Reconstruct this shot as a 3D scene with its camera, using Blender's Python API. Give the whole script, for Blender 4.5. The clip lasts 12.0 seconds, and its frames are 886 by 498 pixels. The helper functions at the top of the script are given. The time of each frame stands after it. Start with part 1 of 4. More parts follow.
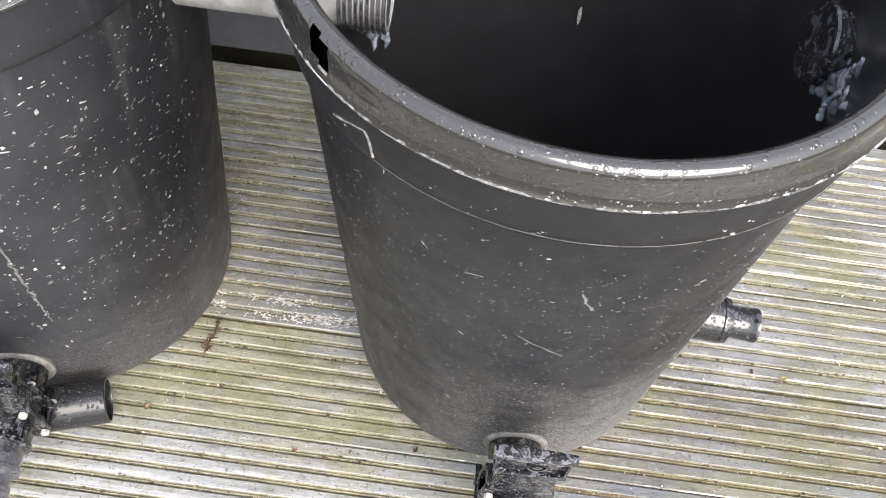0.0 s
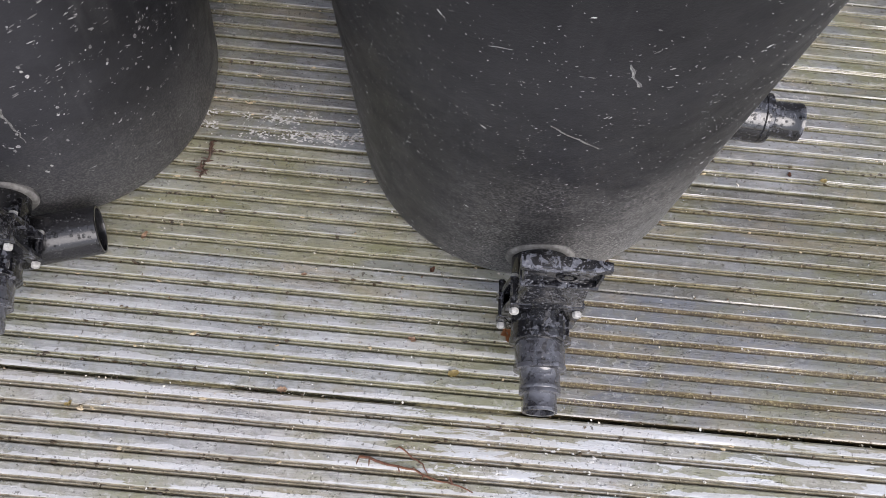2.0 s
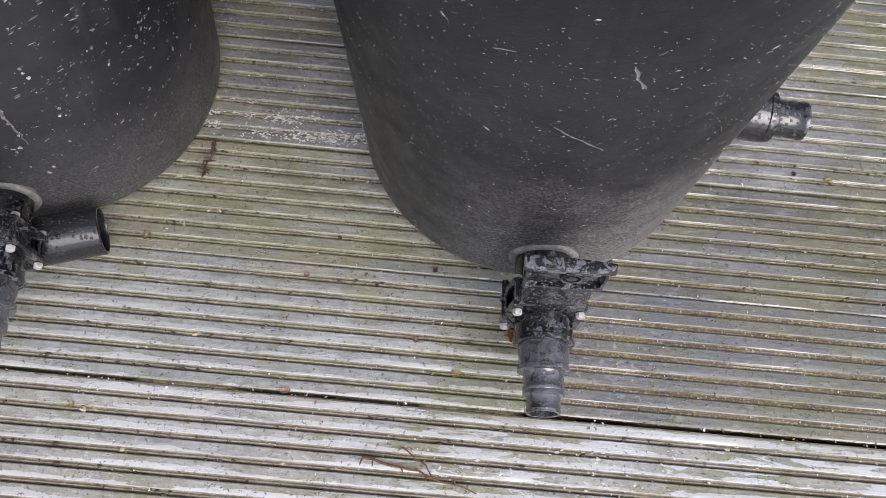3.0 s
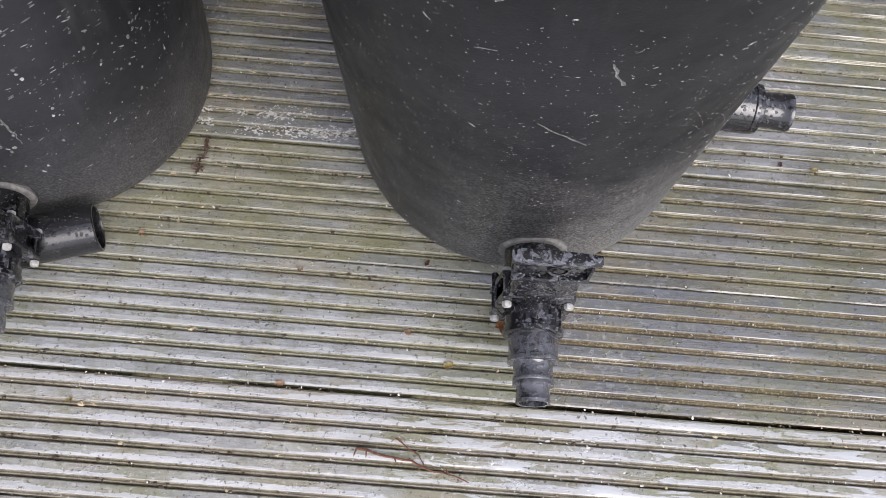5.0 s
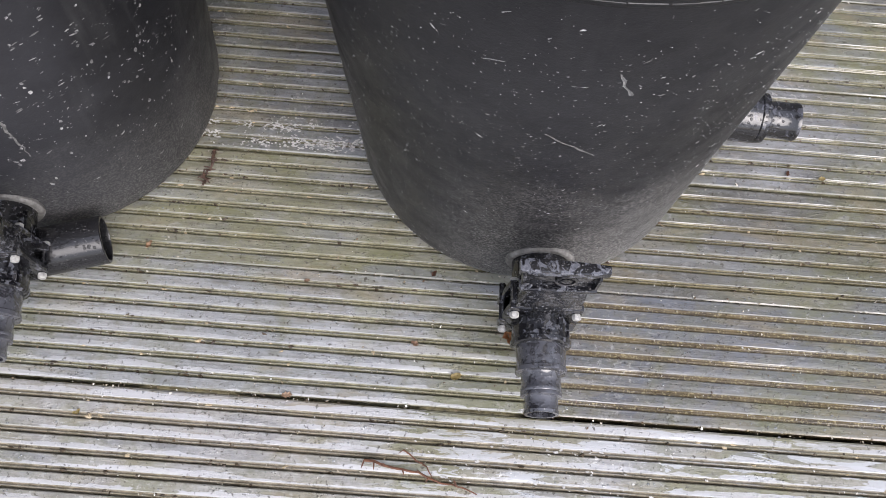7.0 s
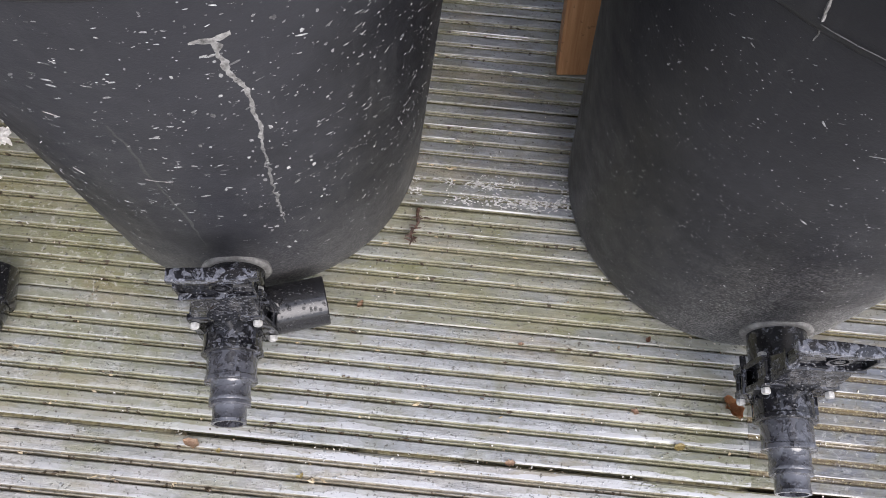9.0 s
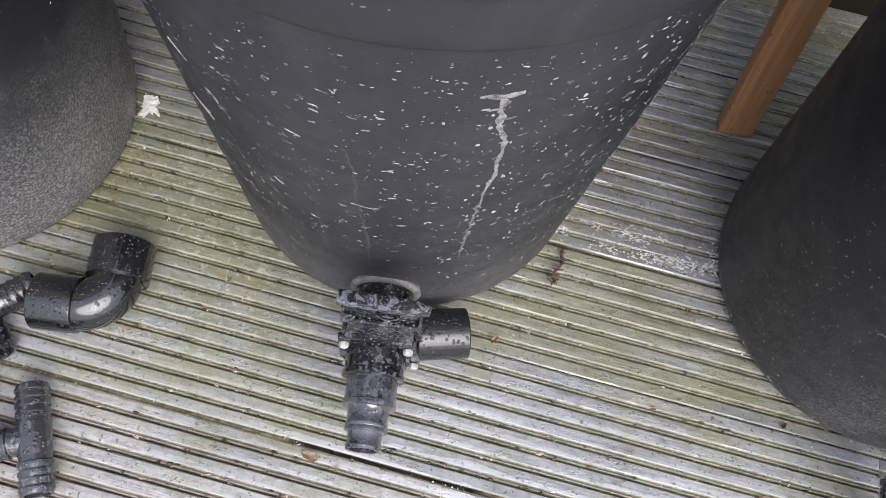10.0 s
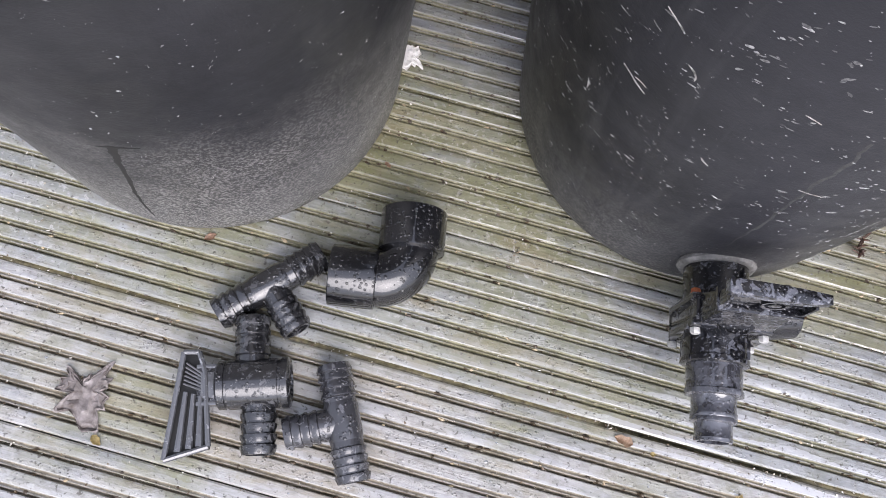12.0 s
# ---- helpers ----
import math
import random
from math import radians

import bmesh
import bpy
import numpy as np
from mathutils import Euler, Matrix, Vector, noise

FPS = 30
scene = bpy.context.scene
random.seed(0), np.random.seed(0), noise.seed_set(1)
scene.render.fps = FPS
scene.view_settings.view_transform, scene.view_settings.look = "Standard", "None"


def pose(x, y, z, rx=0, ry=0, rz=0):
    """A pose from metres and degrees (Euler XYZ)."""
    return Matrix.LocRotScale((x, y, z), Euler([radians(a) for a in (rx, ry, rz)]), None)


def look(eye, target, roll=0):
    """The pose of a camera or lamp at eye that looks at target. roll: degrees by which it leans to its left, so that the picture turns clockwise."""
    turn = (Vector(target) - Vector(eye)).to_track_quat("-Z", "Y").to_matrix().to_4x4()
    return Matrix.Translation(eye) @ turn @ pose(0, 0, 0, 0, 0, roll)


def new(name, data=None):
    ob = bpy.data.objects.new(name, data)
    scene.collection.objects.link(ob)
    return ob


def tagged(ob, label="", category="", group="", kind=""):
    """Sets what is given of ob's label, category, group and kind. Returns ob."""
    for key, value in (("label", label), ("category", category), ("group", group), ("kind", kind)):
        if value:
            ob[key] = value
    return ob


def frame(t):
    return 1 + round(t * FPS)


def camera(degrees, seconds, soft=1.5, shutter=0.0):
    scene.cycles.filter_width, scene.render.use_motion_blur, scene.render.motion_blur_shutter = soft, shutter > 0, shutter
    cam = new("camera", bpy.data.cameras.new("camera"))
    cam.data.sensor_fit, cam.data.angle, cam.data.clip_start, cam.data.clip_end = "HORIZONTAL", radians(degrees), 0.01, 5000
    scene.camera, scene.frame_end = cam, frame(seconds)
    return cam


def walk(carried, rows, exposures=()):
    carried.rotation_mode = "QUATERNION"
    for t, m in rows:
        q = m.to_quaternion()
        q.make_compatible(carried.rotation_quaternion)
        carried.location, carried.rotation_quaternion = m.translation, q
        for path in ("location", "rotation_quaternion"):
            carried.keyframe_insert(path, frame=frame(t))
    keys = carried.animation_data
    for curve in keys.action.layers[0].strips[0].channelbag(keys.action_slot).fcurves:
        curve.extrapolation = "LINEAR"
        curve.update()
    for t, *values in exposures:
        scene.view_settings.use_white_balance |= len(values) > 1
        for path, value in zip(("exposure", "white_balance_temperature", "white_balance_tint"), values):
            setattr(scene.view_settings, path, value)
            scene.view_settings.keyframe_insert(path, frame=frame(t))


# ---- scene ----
cam = camera(56.0, 12.0, soft=0.5)
PATH = [
    (0, (0.35, -0.194, 0.957), (0.334, 0.912, -0.71), 7.0),
    (0.3, (0.353, -0.189, 0.921), (0.348, 0.814, -0.81), 7.3),
    (0.5, (0.351, -0.183, 0.896), (0.358, 0.734, -0.882), 7.4),
    (1, (0.347, -0.183, 0.869), (0.374, 0.618, -0.963), 7.9),
    (1.5, (0.349, -0.196, 0.861), (0.367, 0.607, -0.971), 6.6),
    (2, (0.34, -0.187, 0.868), (0.364, 0.589, -0.976), 7.0),
    (2.5, (0.337, -0.195, 0.866), (0.352, 0.591, -0.973), 6.3),
    (3, (0.339, -0.182, 0.867), (0.358, 0.585, -0.98), 6.6),
    (5, (0.347, -0.184, 0.88), (0.371, 0.564, -0.975), 6.4),
    (5.5, (0.347, -0.198, 0.873), (0.367, 0.58, -0.97), 5.8),
    (6, (0.347, -0.187, 0.879), (0.363, 0.576, -0.97), 5.7),
    (6.5, (0.348, -0.195, 0.875), (0.36, 0.593, -0.963), 5.4),
    (6.7, (0.348, -0.183, 0.88), (0.359, 0.583, -0.967), 5.3),
    (8.3, (0.23, -0.188, 0.871), (0.212, 0.639, -0.95), 3.1),
    (8.5, (0.191, -0.184, 0.875), (0.158, 0.651, -0.942), 1.9),
    (8.6, (0.171, -0.179, 0.879), (0.146, 0.66, -0.936), 2.2),
    (9, (0.119, -0.156, 0.881), (0.089, 0.66, -0.944), 3.6),
    (9.5, (0.049, -0.107, 0.883), (0.002, 0.698, -0.947), 8.9),
    (10, (-0.033, -0.12, 0.869), (-0.093, 0.661, -0.971), 10.9),
    (10.5, (-0.154, -0.171, 0.853), (-0.228, 0.54, -1.014), 8.8),
    (11, (-0.218, -0.176, 0.852), (-0.304, 0.495, -1.03), 12.9),
    (11.5, (-0.273, -0.134, 0.836), (-0.374, 0.53, -1.048), 13.8),
    (12, (-0.334, -0.128, 0.805), (-0.375, 0.478, -1.101), 11.7),
]
EXPOSURES = [(0.0, 1.68, 6800, 12), (0.5, 1.2, 6750, 13), (1.5, 0.77, 6450, 16), (6.5, 0.81, 6450, 16), (8.5, 0.99, 6400, 16), (9.5, 1.0, 6350, 16), (10.5, 1.2, 6300, 16), (11.5, 0.98, 6300, 17), (12.0, 1.14, 6250, 18)]
walk(cam, [(t, look(eye, target, roll)) for t, eye, target, roll in PATH], EXPOSURES)

# ---- world and light: bright overcast sky, weak wide sun ----
world = bpy.data.worlds.new("overcast_sky")
scene.world = world
world.use_nodes = True
wn, wl = world.node_tree.nodes, world.node_tree.links
sky = wn.new("ShaderNodeTexSky")
sky.sky_type = "NISHITA"
sky.sun_disc = False
sky.sun_elevation, sky.sun_rotation = radians(45), radians(148)
sky.dust_density, sky.air_density = 1.0, 1.0
pale = wn.new("ShaderNodeHueSaturation")
pale.inputs["Saturation"].default_value = 0.36
wl.new(sky.outputs[0], pale.inputs["Color"])
spot = wn.new("ShaderNodeTexCoord")
axes = wn.new("ShaderNodeSeparateXYZ")
wl.new(spot.outputs["Generated"], axes.inputs[0])
rise = wn.new("ShaderNodeMath")
rise.operation, rise.use_clamp = "MULTIPLY_ADD", False
wl.new(axes.outputs[2], rise.inputs[0])
rise.inputs[1].default_value, rise.inputs[2].default_value = 1.25, 0.45
overcast = wn.new("ShaderNodeMix")
overcast.data_type, overcast.blend_type = "RGBA", "MULTIPLY"
overcast.inputs[0].default_value = 1.0
wl.new(pale.outputs[0], overcast.inputs[6])
wl.new(rise.outputs[0], overcast.inputs[7])
wl.new(overcast.outputs[2], wn["Background"].inputs["Color"])
wn["Background"].inputs["Strength"].default_value = 0.15
sun = new("sun", bpy.data.lights.new("sun", "SUN"))
sun.data.energy, sun.data.angle, sun.data.color = 1.35, radians(50), (1.0, 0.96, 0.895)
sun.matrix_world = look((1.45, -2.3, 2.8), (0, 0.2, 0))


# ---- materials ----
def material(name, colour=(0.5, 0.5, 0.5), rough=0.5, metal=0.0, spec=0.5):
    m = bpy.data.materials.new(name)
    m.use_nodes = True
    b = m.node_tree.nodes["Principled BSDF"]
    b.inputs["Base Color"].default_value = (*colour, 1)
    b.inputs["Roughness"].default_value = rough
    b.inputs["Metallic"].default_value = metal
    b.inputs["Specular IOR Level"].default_value = spec
    return m


class Net:
    """Small helper round a material's node tree."""

    def __init__(self, m):
        self.t = m.node_tree
        self.b = self.t.nodes["Principled BSDF"]
        self.co = self.t.nodes.new("ShaderNodeTexCoord").outputs["Object"]

    def node(self, kind, **values):
        n = self.t.nodes.new(kind)
        for key, v in values.items():
            n.inputs[key].default_value = v
        return n

    def wire(self, a, b):
        self.t.links.new(a, b)

    def mapped(self, scale):
        m = self.node("ShaderNodeMapping")
        m.inputs["Scale"].default_value = scale
        self.wire(self.co, m.inputs["Vector"])
        return m.outputs[0]

    def noise(self, scale, detail=4.0, rough=0.55, vector=None, distortion=0.0):
        n = self.node("ShaderNodeTexNoise", Scale=scale, Detail=detail, Roughness=rough, Distortion=distortion)
        self.wire(vector or self.co, n.inputs["Vector"])
        return n.outputs["Fac"]

    def ramp(self, fac, *stops):
        r = self.t.nodes.new("ShaderNodeValToRGB")
        e = r.color_ramp.elements
        while len(e) < len(stops):
            e.new(0.5)
        for el, (p, c) in zip(e, stops):
            el.position = p
            el.color = (c, c, c, 1) if isinstance(c, (int, float)) else (*c, 1)
        self.wire(fac, r.inputs[0])
        return r.outputs[0]

    def mix(self, fac, a, b, kind="MIX"):
        m = self.t.nodes.new("ShaderNodeMix")
        m.data_type, m.blend_type = "RGBA", kind
        for sock, v in ((m.inputs[0], fac), (m.inputs[6], a), (m.inputs[7], b)):
            if isinstance(v, (int, float)):
                sock.default_value = v
            elif isinstance(v, tuple):
                sock.default_value = (*v, 1)
            else:
                self.wire(v, sock)
        return m.outputs[2]

    def maths(self, op, a, b=0.0):
        m = self.t.nodes.new("ShaderNodeMath")
        m.operation = op
        for sock, v in zip(m.inputs, (a, b)):
            if isinstance(v, (int, float)):
                sock.default_value = v
            else:
                self.wire(v, sock)
        return m.outputs[0]

    def height(self):
        s = self.t.nodes.new("ShaderNodeSeparateXYZ")
        self.wire(self.co, s.inputs[0])
        return s.outputs

    def bump(self, fac, strength, distance):
        b = self.node("ShaderNodeBump", Strength=strength, Distance=distance)
        self.wire(fac, b.inputs["Height"])
        self.wire(b.outputs[0], self.b.inputs["Normal"])
        return b


PITCH = 0.1458  # board to board
FIRST, STEP = 0.0172, 0.0187  # a board's first groove from its edge, and groove to groove


def deck_material(name):
    """Wet weathered softwood decking: grey lands, olive algae, silt in the grooves, films of rain water.
    The board's tint, with any shade painted into it, is its object colour; the colour's alpha says how far its silt is
    plain and not rusty."""
    m = material(name)
    n = Net(m)
    info = n.t.nodes.new("ShaderNodeObjectInfo")
    tint, plain = info.outputs["Color"], info.outputs["Alpha"]
    grain = n.noise(1.0, 8, 0.65, n.mapped((9, 420, 200)))
    fibre = n.noise(1.0, 5, 0.6, n.mapped((35, 1400, 500)))
    patch = n.noise(7.0, 6, 0.62, n.mapped((0.7, 1.6, 1.0)), 0.6)
    algae = n.noise(4.2, 7, 0.65, None, 0.9)
    pits = n.noise(85.0, 6, 0.7)
    speck = n.noise(190.0, 3, 0.6)
    col = n.mix(n.ramp(grain, (0.32, 0.6), (0.66, 1.0)), (0.0, 0.0, 0.0), tint)
    col = n.mix(n.ramp(pits, (0.34, 0.55), (0.52, 0.0)), col, (0.13, 0.12, 0.10))
    col = n.mix(n.ramp(fibre, (0.35, 0.0), (0.75, 0.25)), col, (0.42, 0.40, 0.37))
    col = n.mix(n.maths("MULTIPLY", n.ramp(patch, (0.42, 0.0), (0.68, 0.55)), n.ramp(plain, (0.0, 0.25), (0.75, 1.0))), col, (0.40, 0.41, 0.415))
    col = n.mix(n.ramp(algae, (0.45, 0.0), (0.62, 0.72)), col, (0.165, 0.165, 0.068))
    scour = n.noise(1.0, 7, 0.7, n.mapped((45.0, 120.0, 60.0)), 0.8)
    col = n.mix(n.ramp(scour, (0.52, 0.0), (0.60, 0.34)), col, (0.135, 0.13, 0.095))
    col = n.mix(n.ramp(scour, (0.36, 0.38), (0.44, 0.0)), col, (0.40, 0.40, 0.385))
    tan = n.noise(11.0, 6, 0.65, n.mapped((0.6, 2.2, 1.0)), 0.7)
    col = n.mix(n.ramp(tan, (0.52, 0.0), (0.66, 0.5)), col, (0.26, 0.215, 0.13))
    col = n.mix(n.ramp(tan, (0.34, 0.45), (0.47, 0.0)), col, (0.17, 0.185, 0.21))
    # dry: sky glare on water films, painted pale on many lands' front halves, with a ragged edge
    x, y, z = n.height()
    inside = n.maths("SUBTRACT", n.maths("MODULO", n.maths("ADD", y, 100 * PITCH), PITCH), FIRST - STEP)
    across = n.maths("FRACT", n.maths("DIVIDE", inside, STEP))
    stretch = n.noise(1.0, 5, 0.6, n.mapped((5.0, 46.0, 1.0)), 0.3)
    ragged = n.maths("ADD", n.maths("MULTIPLY", stretch, 1.15), n.maths("MULTIPLY", n.noise(60.0, 4, 0.55), 0.22))
    front = n.ramp(across, (0.16, 0.0), (0.22, 1.0), (0.36, 0.75), (0.66, 0.0))
    dry = n.ramp(n.maths("ADD", ragged, n.maths("MULTIPLY", front, 0.30)), (0.865, 0.0), (0.882, 0.72))
    dry = n.maths("MULTIPLY", dry, n.ramp(n.maths("ADD", n.maths("MULTIPLY", y, -4.0), 0.5), (0.0, 0.0), (0.42, 0.9), (0.6, 1.0)))
    dry = n.maths("MULTIPLY", dry, n.ramp(n.maths("ADD", x, 0.3), (0.05, 0.25), (0.3, 1.0)))
    dry = n.maths("MULTIPLY", dry, n.ramp(plain, (0.0, 0.25), (0.75, 1.0)))
    col = n.mix(dry, col, (0.52, 0.525, 0.54))
    col = n.mix(n.ramp(speck, (0.60, 0.0), (0.68, 0.8)), col, (0.06, 0.052, 0.04))
    pale = n.noise(150.0, 4, 0.7, None, 0.3)
    crust = n.maths("MULTIPLY", n.ramp(pale, (0.56, 0.0), (0.64, 1.0)), n.ramp(n.noise(3.1, 4, 0.6), (0.50, 0.04), (0.66, 0.7)))
    col = n.mix(crust, col, (0.52, 0.51, 0.48))
    # sky glare of water films, painted white on the boards in front of the joint, towards +x
    where = n.maths("MULTIPLY", n.ramp(n.maths("ADD", x, n.maths("MULTIPLY", patch, 0.3)), (0.36, 0.0), (0.60, 1.0)), n.ramp(n.maths("MULTIPLY", y, -30.0), (0.0, 0.0), (0.4, 1.0)))
    sky_glare = n.noise(1.0, 6, 0.62, n.mapped((14.0, 95.0, 1.0)), 0.5)
    col = n.mix(n.maths("MULTIPLY", where, n.ramp(sky_glare, (0.535, 0.0), (0.55, 0.8))), col, (0.50, 0.515, 0.53))
    # the highlights on the lips of the grooves are painted in as pale lines
    lip = n.ramp(across, (0.150, 0.0), (0.175, 1.0), (0.200, 1.0), (0.235, 0.0), (0.79, 0.0), (0.815, 0.6), (0.84, 0.0))
    lip_glint = n.ramp(n.noise(1.0, 4, 0.6, n.mapped((16.0, 70.0, 1.0))), (0.42, 0.05), (0.58, 0.5))
    col = n.mix(n.maths("MULTIPLY", lip, lip_glint), col, (0.52, 0.515, 0.49))
    col = n.mix(1.0, col, n.ramp(plain, (0.0, 0.88), (0.5, 0.86), (0.75, 1.0)), "MULTIPLY")
    # silt and algae lie in the grooves
    deep = n.ramp(n.maths("MULTIPLY", z, -250.0), (0.12, 0.0), (0.5, 1.0))
    lumps = n.ramp(n.noise(26.0, 5, 0.6), (0.35, 0.0), (0.7, 1.0))
    silt = n.mix(lumps, (0.125, 0.115, 0.06), (0.33, 0.308, 0.185))
    silt = n.mix(n.ramp(n.maths("MULTIPLY", y, -20.0), (0.0, 0.0), (0.4, 1.0)), silt, n.mix(lumps, (0.15, 0.126, 0.085), (0.39, 0.34, 0.26)))
    rusty = n.mix(lumps, (0.060, 0.038, 0.012), (0.15, 0.104, 0.032))
    rusty = n.mix(n.ramp(n.noise(330.0, 3, 0.65), (0.54, 0.0), (0.62, 0.7)), rusty, (0.38, 0.32, 0.16))
    silt = n.mix(n.ramp(n.noise(260.0, 4, 0.7), (0.52, 0.0), (0.62, 0.55)), silt, (0.46, 0.43, 0.33))
    silt = n.mix(n.ramp(n.noise(210.0, 4, 0.7), (0.36, 0.6), (0.46, 0.0)), silt, (0.06, 0.05, 0.028))
    silt = n.mix(plain, rusty, silt)
    col = n.mix(n.maths("MULTIPLY", deep, 0.85), col, silt)
    n.wire(col, n.b.inputs["Base Color"])
    # films of water lie smooth and glossy, with clear edges; the rest is damp
    wet = n.noise(16.0, 5, 0.6, n.mapped((0.6, 1.5, 1.0)), 0.4)
    film = n.ramp(n.noise(13.0, 5, 0.55, n.mapped((0.5, 3.0, 1.0)), 0.5), (0.545, 0.0), (0.565, 1.0))
    rough = n.mix(film, n.ramp(wet, (0.36, 0.24), (0.62, 0.58)), (0.06, 0.06, 0.06))
    n.wire(rough, n.b.inputs["Roughness"])
    n.b.inputs["Specular IOR Level"].default_value = 0.6
    n.wire(n.maths("MULTIPLY", film, 0.6), n.b.inputs["Coat Weight"])
    n.b.inputs["Coat Roughness"].default_value = 0.03
    both = n.maths("ADD", n.maths("MULTIPLY", grain, 0.5), n.maths("ADD", n.maths("MULTIPLY", n.noise(120.0, 5, 0.68), 0.9), n.maths("MULTIPLY", scour, 0.9)))
    beads = n.node("ShaderNodeTexVoronoi", Scale=260.0)
    n.wire(n.co, beads.inputs["Vector"])
    bead = n.maths("MULTIPLY", n.ramp(beads.outputs["Distance"], (0.0, 1.0), (0.35, 0.0)), n.ramp(n.noise(38.0, 3, 0.6), (0.46, 0.0), (0.54, 1.0)))
    relief = n.bump(n.maths("ADD", both, n.maths("MULTIPLY", bead, 0.9)), 0.8, 0.0015)
    n.wire(n.mix(film, n.ramp(wet, (0.38, 0.35), (0.58, 1.0)), (0.12, 0.12, 0.12)), relief.inputs["Strength"])
    return m


def tub_material(name, dust, low, streak, shade=1.0, one_sided=False, lightened=0.0, spec=0.4):
    """Black moulded polyethylene, rain-wet, with pale splash dust up to the height low; one_sided: splashed from the
    front right only;
    the front side can also be painted paler, in place of the light it catches."""
    m = material(name, rough=0.42, spec=spec)
    n = Net(m)
    x, y, z = n.height()
    base = n.mix(n.ramp(n.noise(5.0, 5, 0.6), (0.35, 0.0), (0.7, 1.0)), tuple(shade * v for v in (0.012, 0.0122, 0.0145)), tuple(shade * v for v in (0.026, 0.0263, 0.030)))
    streaks = n.noise(1.0, 5, 0.6, n.mapped((42, 42, 3.0)), 0.3)
    base = n.mix(n.ramp(streaks, (0.55, 0.0), (0.8, streak)), base, (0.075, 0.075, 0.075))
    # light on the tub's front, painted in as a paler grey
    if lightened:
        front_facing = n.maths("SUBTRACT", n.maths("MULTIPLY", x, 0.5), n.maths("MULTIPLY", y, 4.6))
        front_facing = n.maths("ADD", front_facing, n.maths("MULTIPLY", n.maths("SUBTRACT", n.noise(14.0, 5, 0.6), 0.5), 0.8))
        base = n.mix(n.maths("MULTIPLY", n.ramp(front_facing, (0.55, 0.0), (1.0, 1.0)), lightened), base, (0.072, 0.073, 0.083))
    fine = n.noise(380.0, 3, 0.75)
    cloud = n.noise(9.0, 5, 0.65)
    edge = n.maths("ADD", n.maths("MULTIPLY", z, 0.62 / low), n.maths("MULTIPLY", n.maths("SUBTRACT", cloud, 0.5), 0.9))
    fall = n.ramp(edge, (0.0, 1.0), (1.0, 0.0))
    if one_sided:
        facing = n.maths("SUBTRACT", n.maths("MULTIPLY", x, 3.2), n.maths("MULTIPLY", y, 3.85))
        fall = n.maths("MULTIPLY", fall, n.ramp(facing, (0.3, 0.12), (1.0, 1.0)))
    grit = n.maths("MULTIPLY", n.ramp(fine, (0.46, 0.0), (0.60, 1.0)), fall)
    base = n.mix(n.maths("MULTIPLY", grit, dust), base, (0.42, 0.41, 0.39))
    film = n.maths("MULTIPLY", fall, dust * 0.22)
    base = n.mix(film, base, (0.22, 0.215, 0.20))
    pin = n.noise(210.0, 2, 0.5)
    base = n.mix(n.ramp(pin, (0.735, 0.0), (0.77, 0.6)), base, (0.34, 0.34, 0.34))
    n.wire(base, n.b.inputs["Base Color"])
    n.wire(n.ramp(n.noise(30.0, 4, 0.6), (0.3, 0.34), (0.7, 0.52)), n.b.inputs["Roughness"])
    n.bump(n.maths("ADD", fine, n.noise(60.0, 3, 0.6)), 0.25, 0.0008)
    return m


def plastic_material(name, colour, rough, wet=0.0, film=0.55, gloss=0.9, pale=None, size=120.0):
    """Black pipe-fitting plastic: glossy where wet, paler and duller where the rain film has dried, with beads of rain."""
    m = material(name, rough=rough, spec=gloss)
    n = Net(m)
    n.b.inputs["Coat Weight"].default_value = gloss * 0.55
    n.b.inputs["Coat Roughness"].default_value = 0.09
    cloud = n.maths("ADD", n.maths("MULTIPLY", n.noise(size, 6, 0.62, None, 0.6), 0.8), n.maths("MULTIPLY", n.noise(14.0, 2, 0.5), 0.2))
    dry = n.ramp(cloud, (film - 0.02, 0.0), (film + 0.025, 1.0))
    pale = pale or tuple(v * 2.2 + 0.032 for v in colour)
    c = n.mix(dry, colour, pale)
    c = n.mix(n.ramp(n.noise(420.0, 2, 0.6), (0.66, 0.0), (0.72, 0.45)), c, (0.24, 0.24, 0.23))
    n.wire(c, n.b.inputs["Base Color"])
    fine = n.ramp(n.noise(240.0, 3, 0.6), (0.3, -0.04), (0.7, 0.06))
    n.wire(n.maths("ADD", n.ramp(dry, (0.0, rough * 0.55), (1.0, rough + 0.12)), fine), n.b.inputs["Roughness"])
    drops = n.node("ShaderNodeTexVoronoi", Scale=230.0)
    n.wire(n.co, drops.inputs["Vector"])
    bead = n.ramp(drops.outputs["Distance"], (0.0, 1.0), (0.22, 0.8), (0.40, 0.0))
    gate = n.ramp(n.noise(90.0, 2, 0.5), (0.46, 0.0), (0.52, 1.0))
    n.bump(n.maths("MULTIPLY", bead, gate), 0.7 * wet + 0.05, 0.002)
    return m


def mottled(name, a, b, scale, rough, bump=0.3):
    m = material(name, rough=rough)
    n = Net(m)
    f = n.noise(scale, 6, 0.65)
    n.wire(n.mix(n.ramp(f, (0.33, 0.0), (0.68, 1.0)), a, b), n.b.inputs["Base Color"])
    n.bump(f, bump, 0.001)
    return m


